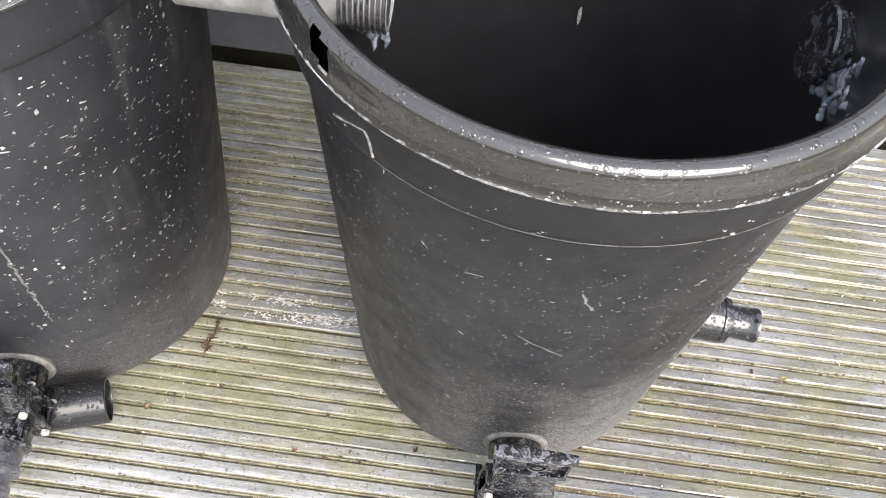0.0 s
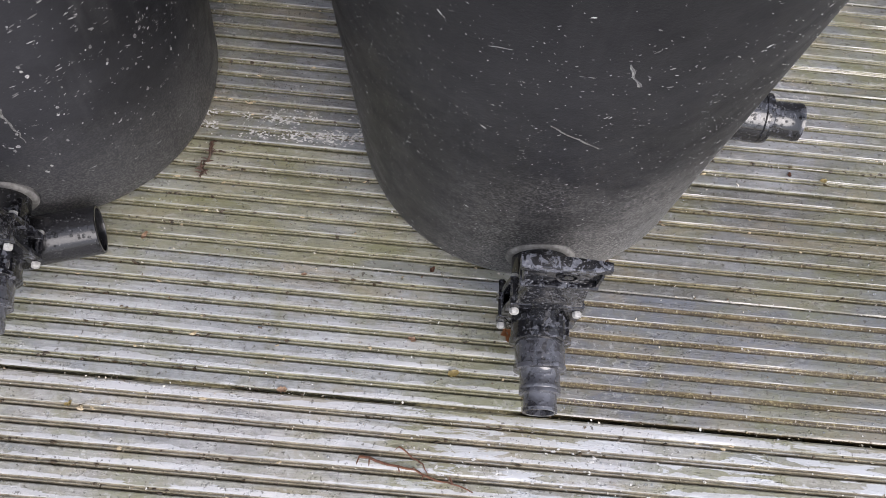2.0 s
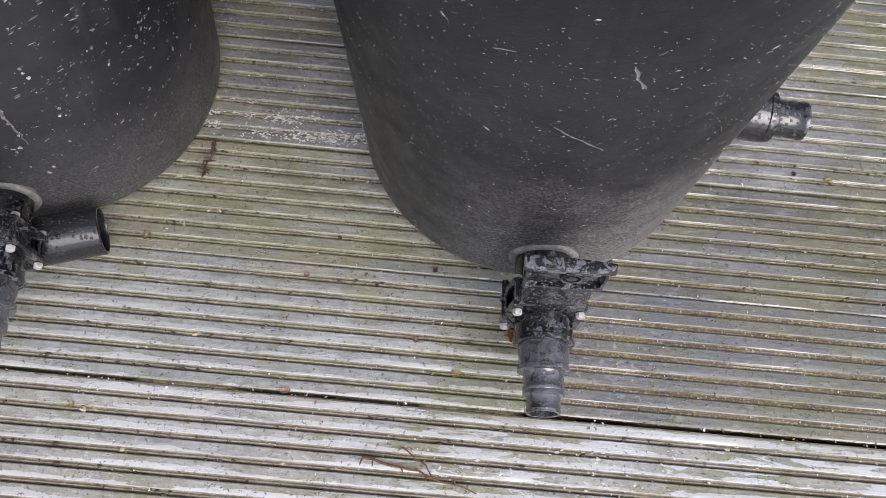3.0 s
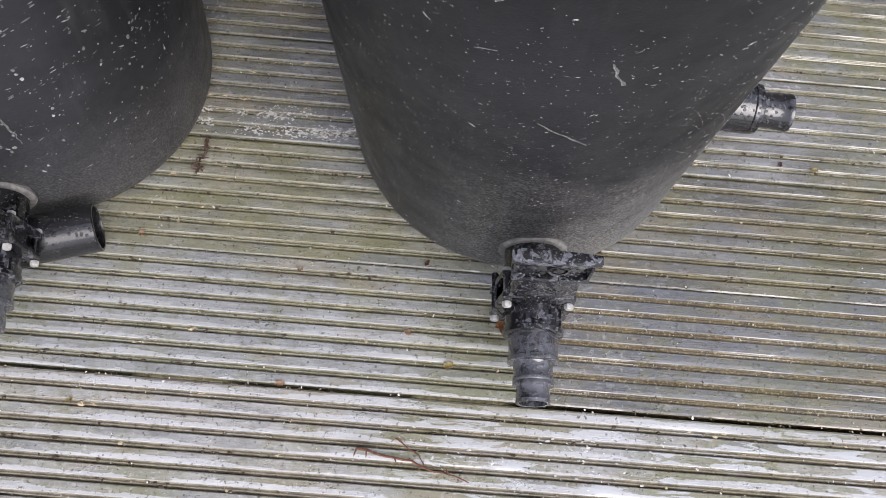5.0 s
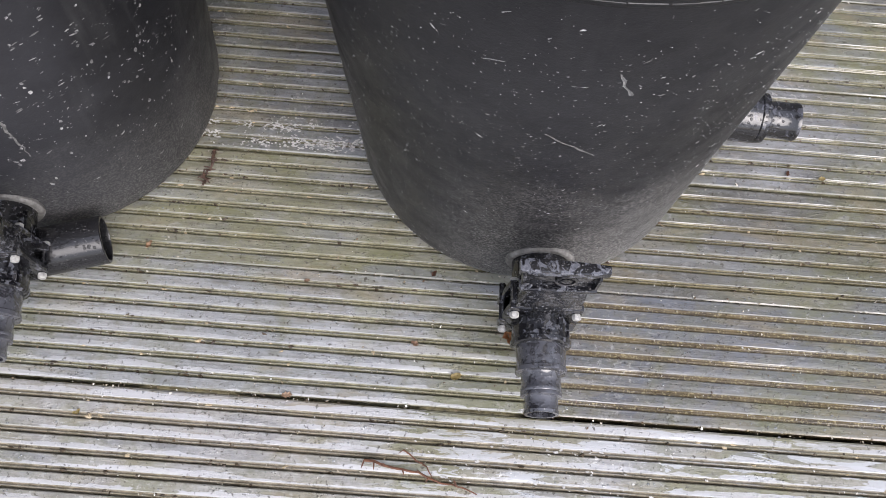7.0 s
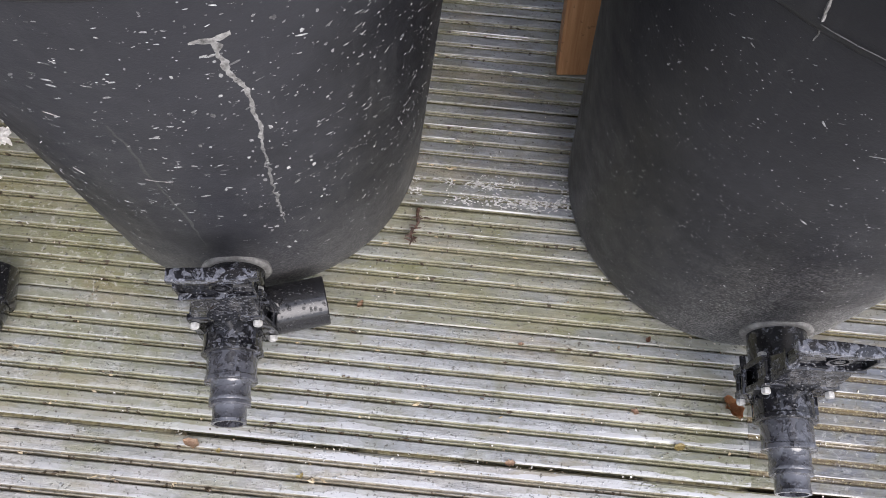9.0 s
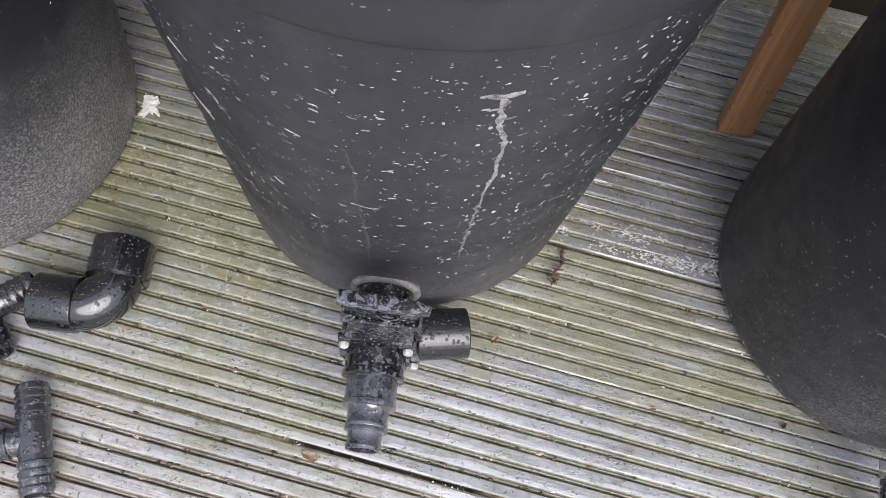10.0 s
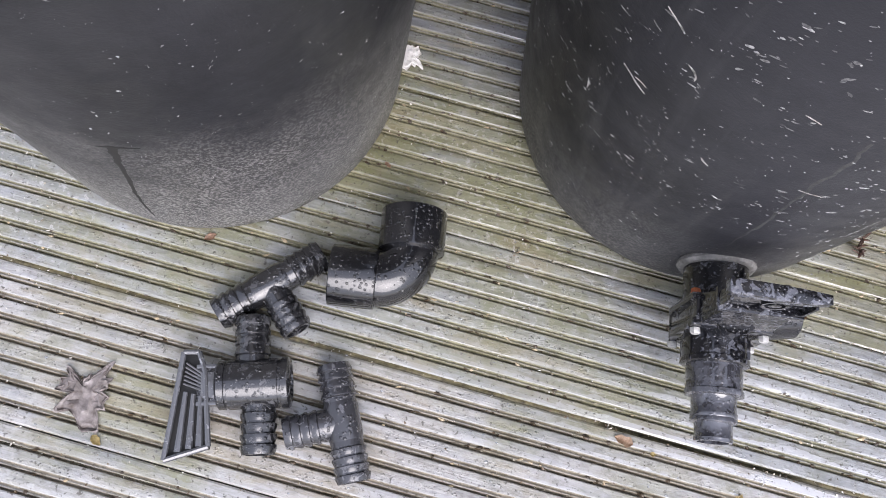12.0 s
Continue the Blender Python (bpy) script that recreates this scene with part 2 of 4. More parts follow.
def fleck_material(name):
    """Dried rain splashes, each of its own thickness: most of them thin and grey, a few pale."""
    m = material(name, rough=0.4)
    n = Net(m)
    each = n.t.nodes.new("ShaderNodeNewGeometry").outputs["Random Per Island"]
    thick = n.maths("MULTIPLY", n.ramp(each, (0.0, 0.06), (0.55, 0.30), (1.0, 0.68)), n.ramp(n.noise(420.0, 3, 0.6), (0.32, 0.35), (0.6, 1.0)))
    n.wire(n.mix(thick, (0.02, 0.02, 0.022), (0.78, 0.78, 0.76)), n.b.inputs["Base Color"])
    n.bump(n.noise(600.0, 3, 0.6), 0.4, 0.001)
    return m


M_DECK = deck_material("weathered_decking")
M_TUB_A = tub_material("tub_plastic_dusty", 1.0, 0.17, 0.2, 1.0, True, 0.0, 0.32)
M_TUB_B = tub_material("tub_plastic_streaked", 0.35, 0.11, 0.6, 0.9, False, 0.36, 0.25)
M_TUB_C = tub_material("tub_plastic_gritty", 1.0, 0.17, 0.25, 1.15)
M_RIM = plastic_material("rim_plastic", (0.024, 0.023, 0.022), 0.14, 0.5, 0.78, 1.0, (0.05, 0.049, 0.048))
M_INSIDE = mottled("tub_inside", (0.016, 0.016, 0.018), (0.026, 0.026, 0.029), 20.0, 0.28, 0.1)
M_FIT = plastic_material("fitting_plastic", (0.008, 0.008, 0.010), 0.10, 0.6, 0.56, 0.7, (0.095, 0.098, 0.112))
M_VALVE = plastic_material("valve_plastic", (0.007, 0.007, 0.008), 0.12, 0.8, 0.57, 0.6, (0.075, 0.077, 0.086))
M_COVER = plastic_material("gritty_cover", (0.011, 0.011, 0.013), 0.20, 0.9, 0.55, 0.6, (0.085, 0.086, 0.094), 240.0)
M_HANDLE = plastic_material("handle_plastic", (0.009, 0.009, 0.011), 0.12, 0.6, 0.50, 0.7, (0.125, 0.130, 0.150), 130.0)
M_TAIL = plastic_material("hose_tail_plastic", (0.034, 0.034, 0.039), 0.10, 0.4, 0.49, 1.0, (0.074, 0.076, 0.088), 70.0)
M_BARB = plastic_material("barb_plastic", (0.014, 0.014, 0.0155), 0.27, 0.8, 0.58, 0.8)
M_BARB_GREY = plastic_material("grey_barb_plastic", (0.036, 0.036, 0.040), 0.32, 0.8, 0.58, 0.7)
# near black: the shade in the paddle's deep slots is put into the colour
M_SLOT_SHADE = mottled("paddle_slot_shade", (0.008, 0.008, 0.008), (0.016, 0.016, 0.016), 90.0, 0.65)
M_PADDLE = plastic_material("paddle_plastic", (0.085, 0.087, 0.092), 0.30, 0.3, 0.60)
M_ELBOW = plastic_material("elbow_plastic", (0.007, 0.007, 0.008), 0.20, 0.9, 0.64, 0.7)
M_OUTLET = plastic_material("outlet_plastic", (0.011, 0.011, 0.013), 0.16, 0.9, 0.55, 0.8, (0.06, 0.062, 0.075), 80.0)
M_PIPE = plastic_material("pipe_plastic", (0.014, 0.014, 0.016), 0.32, 1.0, 0.7, 0.5)
M_GREY_PIPE = mottled("wet_grey_pipe", (0.22, 0.22, 0.22), (0.42, 0.42, 0.42), 40.0, 0.25)
M_CAP = mottled("bolt_steel", (0.28, 0.275, 0.26), (0.56, 0.55, 0.52), 300.0, 0.3)
M_RUST = mottled("rusty_nut", (0.32, 0.07, 0.025), (0.5, 0.16, 0.05), 300.0, 0.6)
M_SEAL = mottled("grey_sealant", (0.10, 0.096, 0.088), (0.28, 0.272, 0.255), 120.0, 0.6)
M_THIN = mottled("thin_limescale", (0.06, 0.06, 0.058), (0.24, 0.235, 0.225), 260.0, 0.5)
M_FAINT = mottled("faint_grey", (0.03, 0.03, 0.03), (0.075, 0.075, 0.075), 160.0, 0.5)
M_LIME = mottled("limescale", (0.07, 0.068, 0.064), (0.40, 0.39, 0.37), 190.0, 0.6)
M_FLECK = fleck_material("pale_fleck")
M_DARK = material("wet_run", (0.018, 0.018, 0.018), 0.5, spec=0.35)
M_CLEAR = mottled("bluish_sealant", (0.05, 0.06, 0.08), (0.40, 0.45, 0.52), 70.0, 0.15, 0.9)
def timber_material(name):
    """Raw sawn softwood: grain along its length, damp stains, a few knots."""
    m = material(name, rough=0.5)
    n = Net(m)
    grain = n.noise(1.0, 6, 0.65, n.mapped((160.0, 160.0, 5.0)), 0.6)
    c = n.mix(n.ramp(grain, (0.30, 0.0), (0.70, 1.0)), (0.33, 0.15, 0.058), (0.52, 0.285, 0.135))
    c = n.mix(n.ramp(n.noise(22.0, 5, 0.6, n.mapped((1.0, 1.0, 0.35)), 0.5), (0.50, 0.0), (0.68, 0.6)), c, (0.24, 0.10, 0.038))
    c = n.mix(n.ramp(n.noise(70.0, 3, 0.6), (0.64, 0.0), (0.70, 0.6)), c, (0.10, 0.05, 0.025))
    n.wire(c, n.b.inputs["Base Color"])
    n.bump(grain, 0.5, 0.001)
    return m


M_TIMBER = timber_material("raw_softwood")
M_WALL = mottled("grey_render", (0.10, 0.105, 0.12), (0.15, 0.155, 0.17), 14.0, 0.8)
M_SOIL = mottled("damp_soil", (0.05, 0.045, 0.03), (0.10, 0.09, 0.06), 6.0, 0.8)
M_SILT = mottled("leaf_silt", (0.06, 0.05, 0.026), (0.22, 0.19, 0.10), 160.0, 0.6, 0.9)
M_LITTER = mottled("wet_leaf_crumbs", (0.018, 0.013, 0.008), (0.10, 0.07, 0.04), 240.0, 0.35, 0.6)
M_LEAF_Y = mottled("yellow_leaf", (0.28, 0.21, 0.07), (0.55, 0.44, 0.20), 300.0, 0.5)
M_LEAF_B = mottled("brown_leaf", (0.20, 0.11, 0.065), (0.48, 0.32, 0.22), 300.0, 0.5)
M_LEAF_T = mottled("tan_leaf", (0.33, 0.20, 0.12), (0.60, 0.44, 0.31), 300.0, 0.5)
M_LEAF_O = mottled("orange_leaf", (0.30, 0.13, 0.05), (0.5, 0.27, 0.13), 300.0, 0.45)
M_LEAF_G = mottled("rotted_leaf", (0.07, 0.055, 0.045), (0.30, 0.265, 0.25), 110.0, 0.5)
M_TWIG = mottled("brown_twig", (0.07, 0.03, 0.018), (0.22, 0.10, 0.055), 200.0, 0.6)
M_DARK_TWIG = mottled("dark_twig", (0.03, 0.017, 0.012), (0.12, 0.065, 0.042), 200.0, 0.55)
M_WHITE = mottled("white_scrap", (0.6, 0.58, 0.55), (0.85, 0.83, 0.8), 200.0, 0.5)
M_CRUST = mottled("pale_crust", (0.36, 0.35, 0.33), (0.68, 0.67, 0.64), 200.0, 0.4)
M_CRUMB = mottled("tan_crumb", (0.32, 0.24, 0.13), (0.62, 0.52, 0.36), 400.0, 0.7)


# ---- mesh helpers ----
def finish(me, mats, sharp=38):
    for m in mats if isinstance(mats, (list, tuple)) else [mats]:
        me.materials.append(m)
    me.polygons.foreach_set("use_smooth", [True] * len(me.polygons))
    me.set_sharp_from_angle(angle=radians(sharp))
    me.update()
    return me


def mesh_of(name, bm, mats, sharp=38):
    me = bpy.data.meshes.new(name)
    bmesh.ops.recalc_face_normals(bm, faces=bm.faces)
    bm.to_mesh(me)
    bm.free()
    return finish(me, mats, sharp)


def part(name, bm, mats, parent, label="", m=None, sharp=38):
    ob = new(name, mesh_of(name, bm, mats, sharp))
    ob.parent = parent
    if m is not None:
        ob.matrix_basis = m
    return tagged(ob, label)


def thing(name, label, category, m, group=""):
    ob = new(name)
    ob.empty_display_size = 0.05
    ob.matrix_basis = m
    return tagged(ob, label, category, group)


def solo(name, bm, mats, label, category, m=None, group="", kind="", sharp=38):
    ob = new(name, mesh_of(name, bm, mats, sharp))
    if m is not None:
        ob.matrix_basis = m
    return tagged(ob, label, category, group, kind)


def lathe(profile, segs=48, closed=False, bm=None, m=None, wobble=0.0):
    """Turns (radius, along) pairs round the local z axis; ends are capped unless closed joins last to first."""
    bm = bm or bmesh.new()
    m = m or Matrix()
    rings = []
    for r, z in profile:
        ring = []
        for i in range(segs):
            a = 2 * math.pi * i / segs
            rr = r + wobble * noise.noise((3 * math.cos(a), 3 * math.sin(a), z * 30))
            ring.append(bm.verts.new(m @ Vector((rr * math.cos(a), rr * math.sin(a), z))))
        rings.append(ring)
    pairs = list(zip(rings, rings[1:])) + ([(rings[-1], rings[0])] if closed else [])
    for a, b in pairs:
        for i in range(segs):
            j = (i + 1) % segs
            bm.faces.new((a[i], a[j], b[j], b[i]))
    if not closed:
        bm.faces.new(rings[0][::-1])
        bm.faces.new(rings[-1])
    return bm


def along(p, q):
    """A pose at p whose z axis points to q."""
    d = Vector(q) - Vector(p)
    return Matrix.Translation(p) @ d.to_track_quat("Z", "Y").to_matrix().to_4x4()


def block(size, at=(0, 0, 0), bevel=0.002, bm=None, m=None, segments=2):
    bm = bm or bmesh.new()
    made = bmesh.ops.create_cube(bm, size=1.0, matrix=(m or Matrix()) @ Matrix.Translation(at) @ Matrix.Diagonal((*size, 1)))
    if bevel:
        edges = list({e for v in made["verts"] for e in v.link_edges})
        bmesh.ops.bevel(bm, geom=edges, offset=bevel, segments=segments, affect="EDGES", profile=0.6)
    return bm


def prism(outline, depth, bevel=0.0, bm=None, m=None):
    """A flat outline in x, y pushed to the height depth."""
    bm = bm or bmesh.new()
    m = m or Matrix()
    low = [bm.verts.new(m @ Vector((x, y, 0))) for x, y in outline]
    high = [bm.verts.new(m @ Vector((x, y, depth))) for x, y in outline]
    k = len(outline)
    fs = [bm.faces.new(low[::-1]), bm.faces.new(high)]
    for i in range(k):
        j = (i + 1) % k
        fs.append(bm.faces.new((low[i], low[j], high[j], high[i])))
    if bevel:
        bmesh.ops.recalc_face_normals(bm, faces=fs)
        bmesh.ops.bevel(bm, geom=list({e for f in fs for e in f.edges}), offset=bevel, segments=2, affect="EDGES", profile=0.6)
    return bm


def tube(points, radius, segs=8, bm=None):
    """A tapering tube along points; radius is one number or one a point."""
    bm = bm or bmesh.new()
    radii = radius if isinstance(radius, (list, tuple)) else [radius] * len(points)
    pts = [Vector(p) for p in points]
    rings = []
    side = None
    for i, (p, r) in enumerate(zip(pts, radii)):
        d = (pts[min(i + 1, len(pts) - 1)] - pts[max(i - 1, 0)]).normalized()
        side = (side - d * side.dot(d)).normalized() if side else d.orthogonal().normalized()
        up = d.cross(side)
        rings.append([bm.verts.new(p + r * (math.cos(a) * side + math.sin(a) * up)) for a in (2 * math.pi * k / segs for k in range(segs))])
    for a, b in zip(rings, rings[1:]):
        for i in range(segs):
            j = (i + 1) % segs
            bm.faces.new((a[i], a[j], b[j], b[i]))
    bm.faces.new(rings[0][::-1])
    bm.faces.new(rings[-1])
    return bm


# ---- setting: ground, house wall, deck ----
bm = bmesh.new()
bmesh.ops.create_grid(bm, x_segments=2, y_segments=2, size=400.0)
solo("ground", bm, M_SOIL, "damp dark soil under and around the deck", "ground", pose(0, 0, -0.14), kind="structure")
# height made up: the unseen upper part blocks sky light from the back boards
solo("wall_north", block((9.0, 0.25, 0.886), (0, 0.879, 0.457), 0.006), M_WALL, "grey rendered wall along the back of the deck", "wall", kind="structure")
solo("trim", block((9.0, 0.16, 0.16), (0, 0.924, -0.066), 0.004), M_SOIL, "dark recessed foot under the rendered wall", "wall foot", kind="structure")

deck = thing("deck", "wet weathered grooved timber decking with olive algae", "deck", Matrix())
tagged(deck, kind="structure")


def board_mesh(name, base, y0, y1, x0, x1, silted, seed):
    """One grooved board: eight lands and seven grooves, worn along its length."""
    rnd = random.Random(seed)
    groove = 0.0062 if silted else 0.0066
    mids = [base + FIRST + STEP * k for k in range(7)]
    ys, zs = [y0, y0], [-0.028, -0.0012]
    for k in range(8):
        a = mids[k - 1] + groove / 2 if k else y0 + 0.0009
        b = mids[k] - groove / 2 if k < 7 else y1 - 0.0009
        t = rnd.uniform(-0.0002, 0.0002)
        ys += [a, a + 0.0009, (a + b) / 2, b - 0.0009, b]
        zs += [t - 0.0007, t, t + 0.0001, t, t - 0.0007]
        if k < 7:
            ys += [b + 0.0002, b + 0.0011, b + 0.0020, b + 0.0027, b + groove / 2 + 0.0002, b + groove - 0.0024, b + groove - 0.0018, b + groove - 0.0010, b + groove - 0.0002]
            if silted:
                zs += [-0.0015, -0.0023, -0.0024, -0.0024, -0.0022, -0.0024, -0.0024, -0.0023, -0.0015]
            else:
                zs += [-0.0045, -0.0066, -0.0048, -0.0018, -0.0009, -0.0013, -0.0022, -0.0026, -0.0018]
    ys += [y1, y1]
    zs += [-0.0012, -0.028]
    n = max(2, int((x1 - x0) / 0.03))
    xs = np.linspace(x0, x1, n + 1)
    verts, faces, k = [], [], len(ys)
    for x in xs:
        for i in range(k):
            wob = 0.00045 * noise.noise((x * 9, ys[i] * 260, seed)) + 0.0006 * noise.noise((x * 2.0, ys[i] * 8, seed + 9))
            verts.append((x, ys[i] + (0.0004 * noise.noise((x * 14, ys[i] * 300, seed + 5)) if 2 <= i < k - 2 else 0), zs[i] + wob))
    for r in range(n):
        for i in range(k - 1):
            a = r * k + i
            faces.append((a, a + k, a + k + 1, a + 1))
        faces.append((r * k + k - 1, (r + 1) * k + k - 1, (r + 1) * k, r * k))
    faces.append(tuple(range(k)))
    faces.append(tuple(range(n * k + k - 1, n * k - 1, -1)))
    me = bpy.data.meshes.new(name)
    me.from_pydata(verts, [], faces)
    return finish(me, M_DECK, 30)


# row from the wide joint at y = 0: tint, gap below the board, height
# rows 2 to 4: dark wet boards, tinted darker still for shade between the tubs
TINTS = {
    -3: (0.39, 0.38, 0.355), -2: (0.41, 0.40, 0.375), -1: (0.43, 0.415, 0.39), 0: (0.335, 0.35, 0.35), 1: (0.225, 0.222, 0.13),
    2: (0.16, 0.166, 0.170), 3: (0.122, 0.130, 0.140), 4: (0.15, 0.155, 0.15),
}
GAPS = {0: 0.0046, 1: 0.0016, 2: 0.003, 3: 0.0024, -1: 0.0012, 4: 0.002}
SPLITS = {0: [0.448], 1: [0.452], -2: [-1.1], 2: [1.35], -1: [1.9]}
for row in range(-9, 5):
    y0 = row * PITCH + GAPS.get(row, 0.003) / 2
    y1 = (row + 1) * PITCH - GAPS.get(row + 1, 0.003) / 2
    if row == 4:
        y1 = 0.738
    ends = [-2.6] + SPLITS.get(row, []) + [2.6]
    for n, (xa, xb) in enumerate(zip(ends, ends[1:])):
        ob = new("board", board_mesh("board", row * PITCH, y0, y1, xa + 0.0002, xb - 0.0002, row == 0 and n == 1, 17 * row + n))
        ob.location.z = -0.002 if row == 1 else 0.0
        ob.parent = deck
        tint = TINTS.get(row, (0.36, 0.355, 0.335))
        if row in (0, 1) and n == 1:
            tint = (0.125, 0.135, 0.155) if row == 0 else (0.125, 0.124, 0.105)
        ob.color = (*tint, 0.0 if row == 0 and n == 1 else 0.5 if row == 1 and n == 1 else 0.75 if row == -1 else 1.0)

# silt packed into the wide joint
bm = bmesh.new()
rows = []
for i in range(141):
    x = -2.0 + i * 0.0175
    h = -0.0035 + 0.003 * noise.noise((x * 22, 0.3, 5)) - (0.014 if noise.noise((x * 9, 1.3, 2)) > (-0.2 if x > 0.12 else 0.12 if x > -0.15 else 0.55) else 0)
    rows.append([bm.verts.new((x, -0.0032, h - 0.0006)), bm.verts.new((x, 0.0, h + 0.0006)), bm.verts.new((x, 0.0032, h - 0.0006)), bm.verts.new((x, 0.0, -0.03))])
for a, b in zip(rows, rows[1:]):
    for i in range(4):
        bm.faces.new((a[i], a[(i + 1) % 4], b[(i + 1) % 4], b[i]))
part("joint_silt", bm, M_SILT, deck, "brown leaf silt packed in the joint")

# ---- tubs ----
TUB_H = 0.60


def tub_profile(r0, k):
    """Outer and inner wall of a tapered tub, from the middle of its foot over the rim to the middle of its floor."""
    wall = lambda z: r0 + k * z
    outer = [(0.004, 0.004), (r0 - 0.03, 0.003), (r0 - 0.013, 0.0), (r0 - 0.005, 0.003), (r0 - 0.001, 0.009), (wall(0.02), 0.02)]
    outer += [(wall(z), z) for z in (0.06, 0.1, 0.16, 0.22, 0.28, 0.34, 0.40, 0.46, 0.505)]
    outer += [(wall(0.531) + 0.0005, 0.531), (wall(0.5345) + 0.0042, 0.5345), (wall(0.537) + 0.0056, 0.538), (wall(0.542) + 0.0065, 0.542)]
    outer += [(wall(0.56) + 0.0075, 0.56), (wall(0.583) + 0.0082, 0.583)]
    return outer


def tub_rim(r0, k):
    """The ledge and rolled rim over the collar, with its inner face."""
    wall = lambda z: r0 + k * z
    rim = [(wall(0.583) + 0.0082, 0.583), (wall(0.588) + 0.0115, 0.5865), (wall(0.588) + 0.0125, 0.590)]
    rim += [(wall(0.588) + 0.0105, 0.5935), (wall(0.598) + 0.0082, 0.598), (wall(0.605) + 0.0075, 0.605), (wall(0.61) + 0.0072, 0.612)]
    rim += [(wall(0.61) + 0.0062, 0.6155), (wall(0.61) + 0.0040, 0.6182), (wall(0.61) + 0.0010, 0.6195), (wall(0.61) - 0.0025, 0.6192), (wall(0.61) - 0.0060, 0.6172), (wall(0.61) - 0.0085, 0.6135), (wall(0.61) - 0.0092, 0.608), (wall(0.6) - 0.008, 0.590)]
    return rim


def sheared(bm, lean):
    for v in bm.verts:
        v.co.x += lean[0] * v.co.z
        v.co.y += lean[1] * v.co.z
    return bm


def revolve(profile, segs, holes=()):
    """An unclosed skin of revolution; holes are (angle from, angle to, z from, z to) where the skin is torn away."""
    bm = bmesh.new()
    rings = [[bm.verts.new((r * math.cos(2 * math.pi * i / segs), r * math.sin(2 * math.pi * i / segs), z)) for i in range(segs)] for r, z in profile]
    for (a, b), (_, za), (_, zb) in zip(zip(rings, rings[1:]), profile, profile[1:]):
        for i in range(segs):
            deg = 360 * (i + 0.5) / segs
            if any(h[0] < deg < h[1] and h[2] < (za + zb) / 2 < h[3] for h in holes):
                continue
            j = (i + 1) % segs
            bm.faces.new((a[i], a[j], b[j], b[i]))
    return bm


def dab(bm, at, out, along_dir, length, width, high):
    """A small flattened bead on a surface: a low eight-sided dome."""
    out = out.normalized()
    u = (along_dir - out * along_dir.dot(out)).normalized()
    v = out.cross(u)
    ring = []
    for i in range(12):
        a = math.pi * i / 6
        k = 1 + 0.55 * noise.noise((at.x * 900 + 1.3 * math.cos(a), at.z * 900 + 1.3 * math.sin(a), at.y * 700))
        ring.append(bm.verts.new(at + u * (length * 0.5 * k * math.cos(a)) + v * (width * 0.5 * k * math.sin(a)) - out * 0.0003))
    top = bm.verts.new(at + out * high)
    for i in range(12):
        bm.faces.new((ring[i], ring[(i + 1) % 12], top))


class Cone:
    """Points on a tub's outer wall by angle and height."""

    def __init__(self, r0, k, lean):
        self.r0, self.k, self.lean = r0, k, lean

    def at(self, deg, z, off=0.0):
        a = radians(deg)
        r = self.r0 + self.k * z + off + (0.0075 if z > 0.542 else 0.0)
        return Vector((r * math.cos(a) + self.lean[0] * z, r * math.sin(a) + self.lean[1] * z, z))

    def out(self, deg):
        a = radians(deg)
        return Vector((math.cos(a), math.sin(a), -self.k))

    def ribbon(self, bm, pts, widths, high=0.0005, ragged=0.0, level=False):
        """A crust along angle-height points, as wide as widths in metres; ragged: how unevenly its sides run."""
        fine = []
        for i, (a, b) in enumerate(zip(pts, pts[1:])):
            steps = 6 if ragged else 1
            for q in range(steps):
                f = q / steps
                fine.append((a[0] + (b[0] - a[0]) * f, a[1] + (b[1] - a[1]) * f, widths[i] + (widths[i + 1] - widths[i]) * f))
        fine.append((*pts[-1], widths[-1]))
        rows = []
        for deg, z, w in fine:
            w *= 1 + ragged * noise.noise((deg * 3, z * 160, 1.0))
            deg += ragged * 0.9 * noise.noise((z * 120, 7.0, deg * 0.3))
            d = math.degrees(w / 2 / (self.r0 + self.k * z))
            if level:
                rows.append([bm.verts.new(self.at(deg, z - w / 2, -0.0002)), bm.verts.new(self.at(deg, z, high)), bm.verts.new(self.at(deg, z + w / 2, -0.0002))])
            else:
                rows.append([bm.verts.new(self.at(deg - d, z, -0.0002)), bm.verts.new(self.at(deg, z, high)), bm.verts.new(self.at(deg + d, z, -0.0002))])
        for a, b in zip(rows, rows[1:]):
            for i in (0, 1):
                bm.faces.new((a[i], a[i + 1], b[i + 1], b[i]))


def flecks(cone, count, seed, span, size, zs=(0.06, 0.5), slant=0.0, spread=0.5, dense=None):
    rnd = random.Random(seed)
    bm = bmesh.new()
    made = 0
    while made < count:
        deg, z = rnd.uniform(*span), rnd.uniform(*zs)
        if dense and rnd.random() > dense(deg, z):
            continue
        made += 1
        a = radians(deg)
        side = Vector((-math.sin(a), math.cos(a), 0))
        turn = slant + rnd.gauss(0, spread)
        s = size * (0.35 + 1.5 * rnd.random() ** 3)
        run = side * math.cos(turn) + Vector((0, 0, 1)) * math.sin(turn)
        for extra in range(rnd.choice((1, 1, 2, 3))):
            dab(bm, cone.at(deg, z), cone.out(deg), run, s * rnd.uniform(1.0, 3.0), s * rnd.uniform(0.45, 0.9), 0.0004)
            deg, z, s = deg + rnd.gauss(0, 0.9), z + rnd.gauss(0, 0.0028), s * rnd.uniform(0.4, 0.9)
    return bm


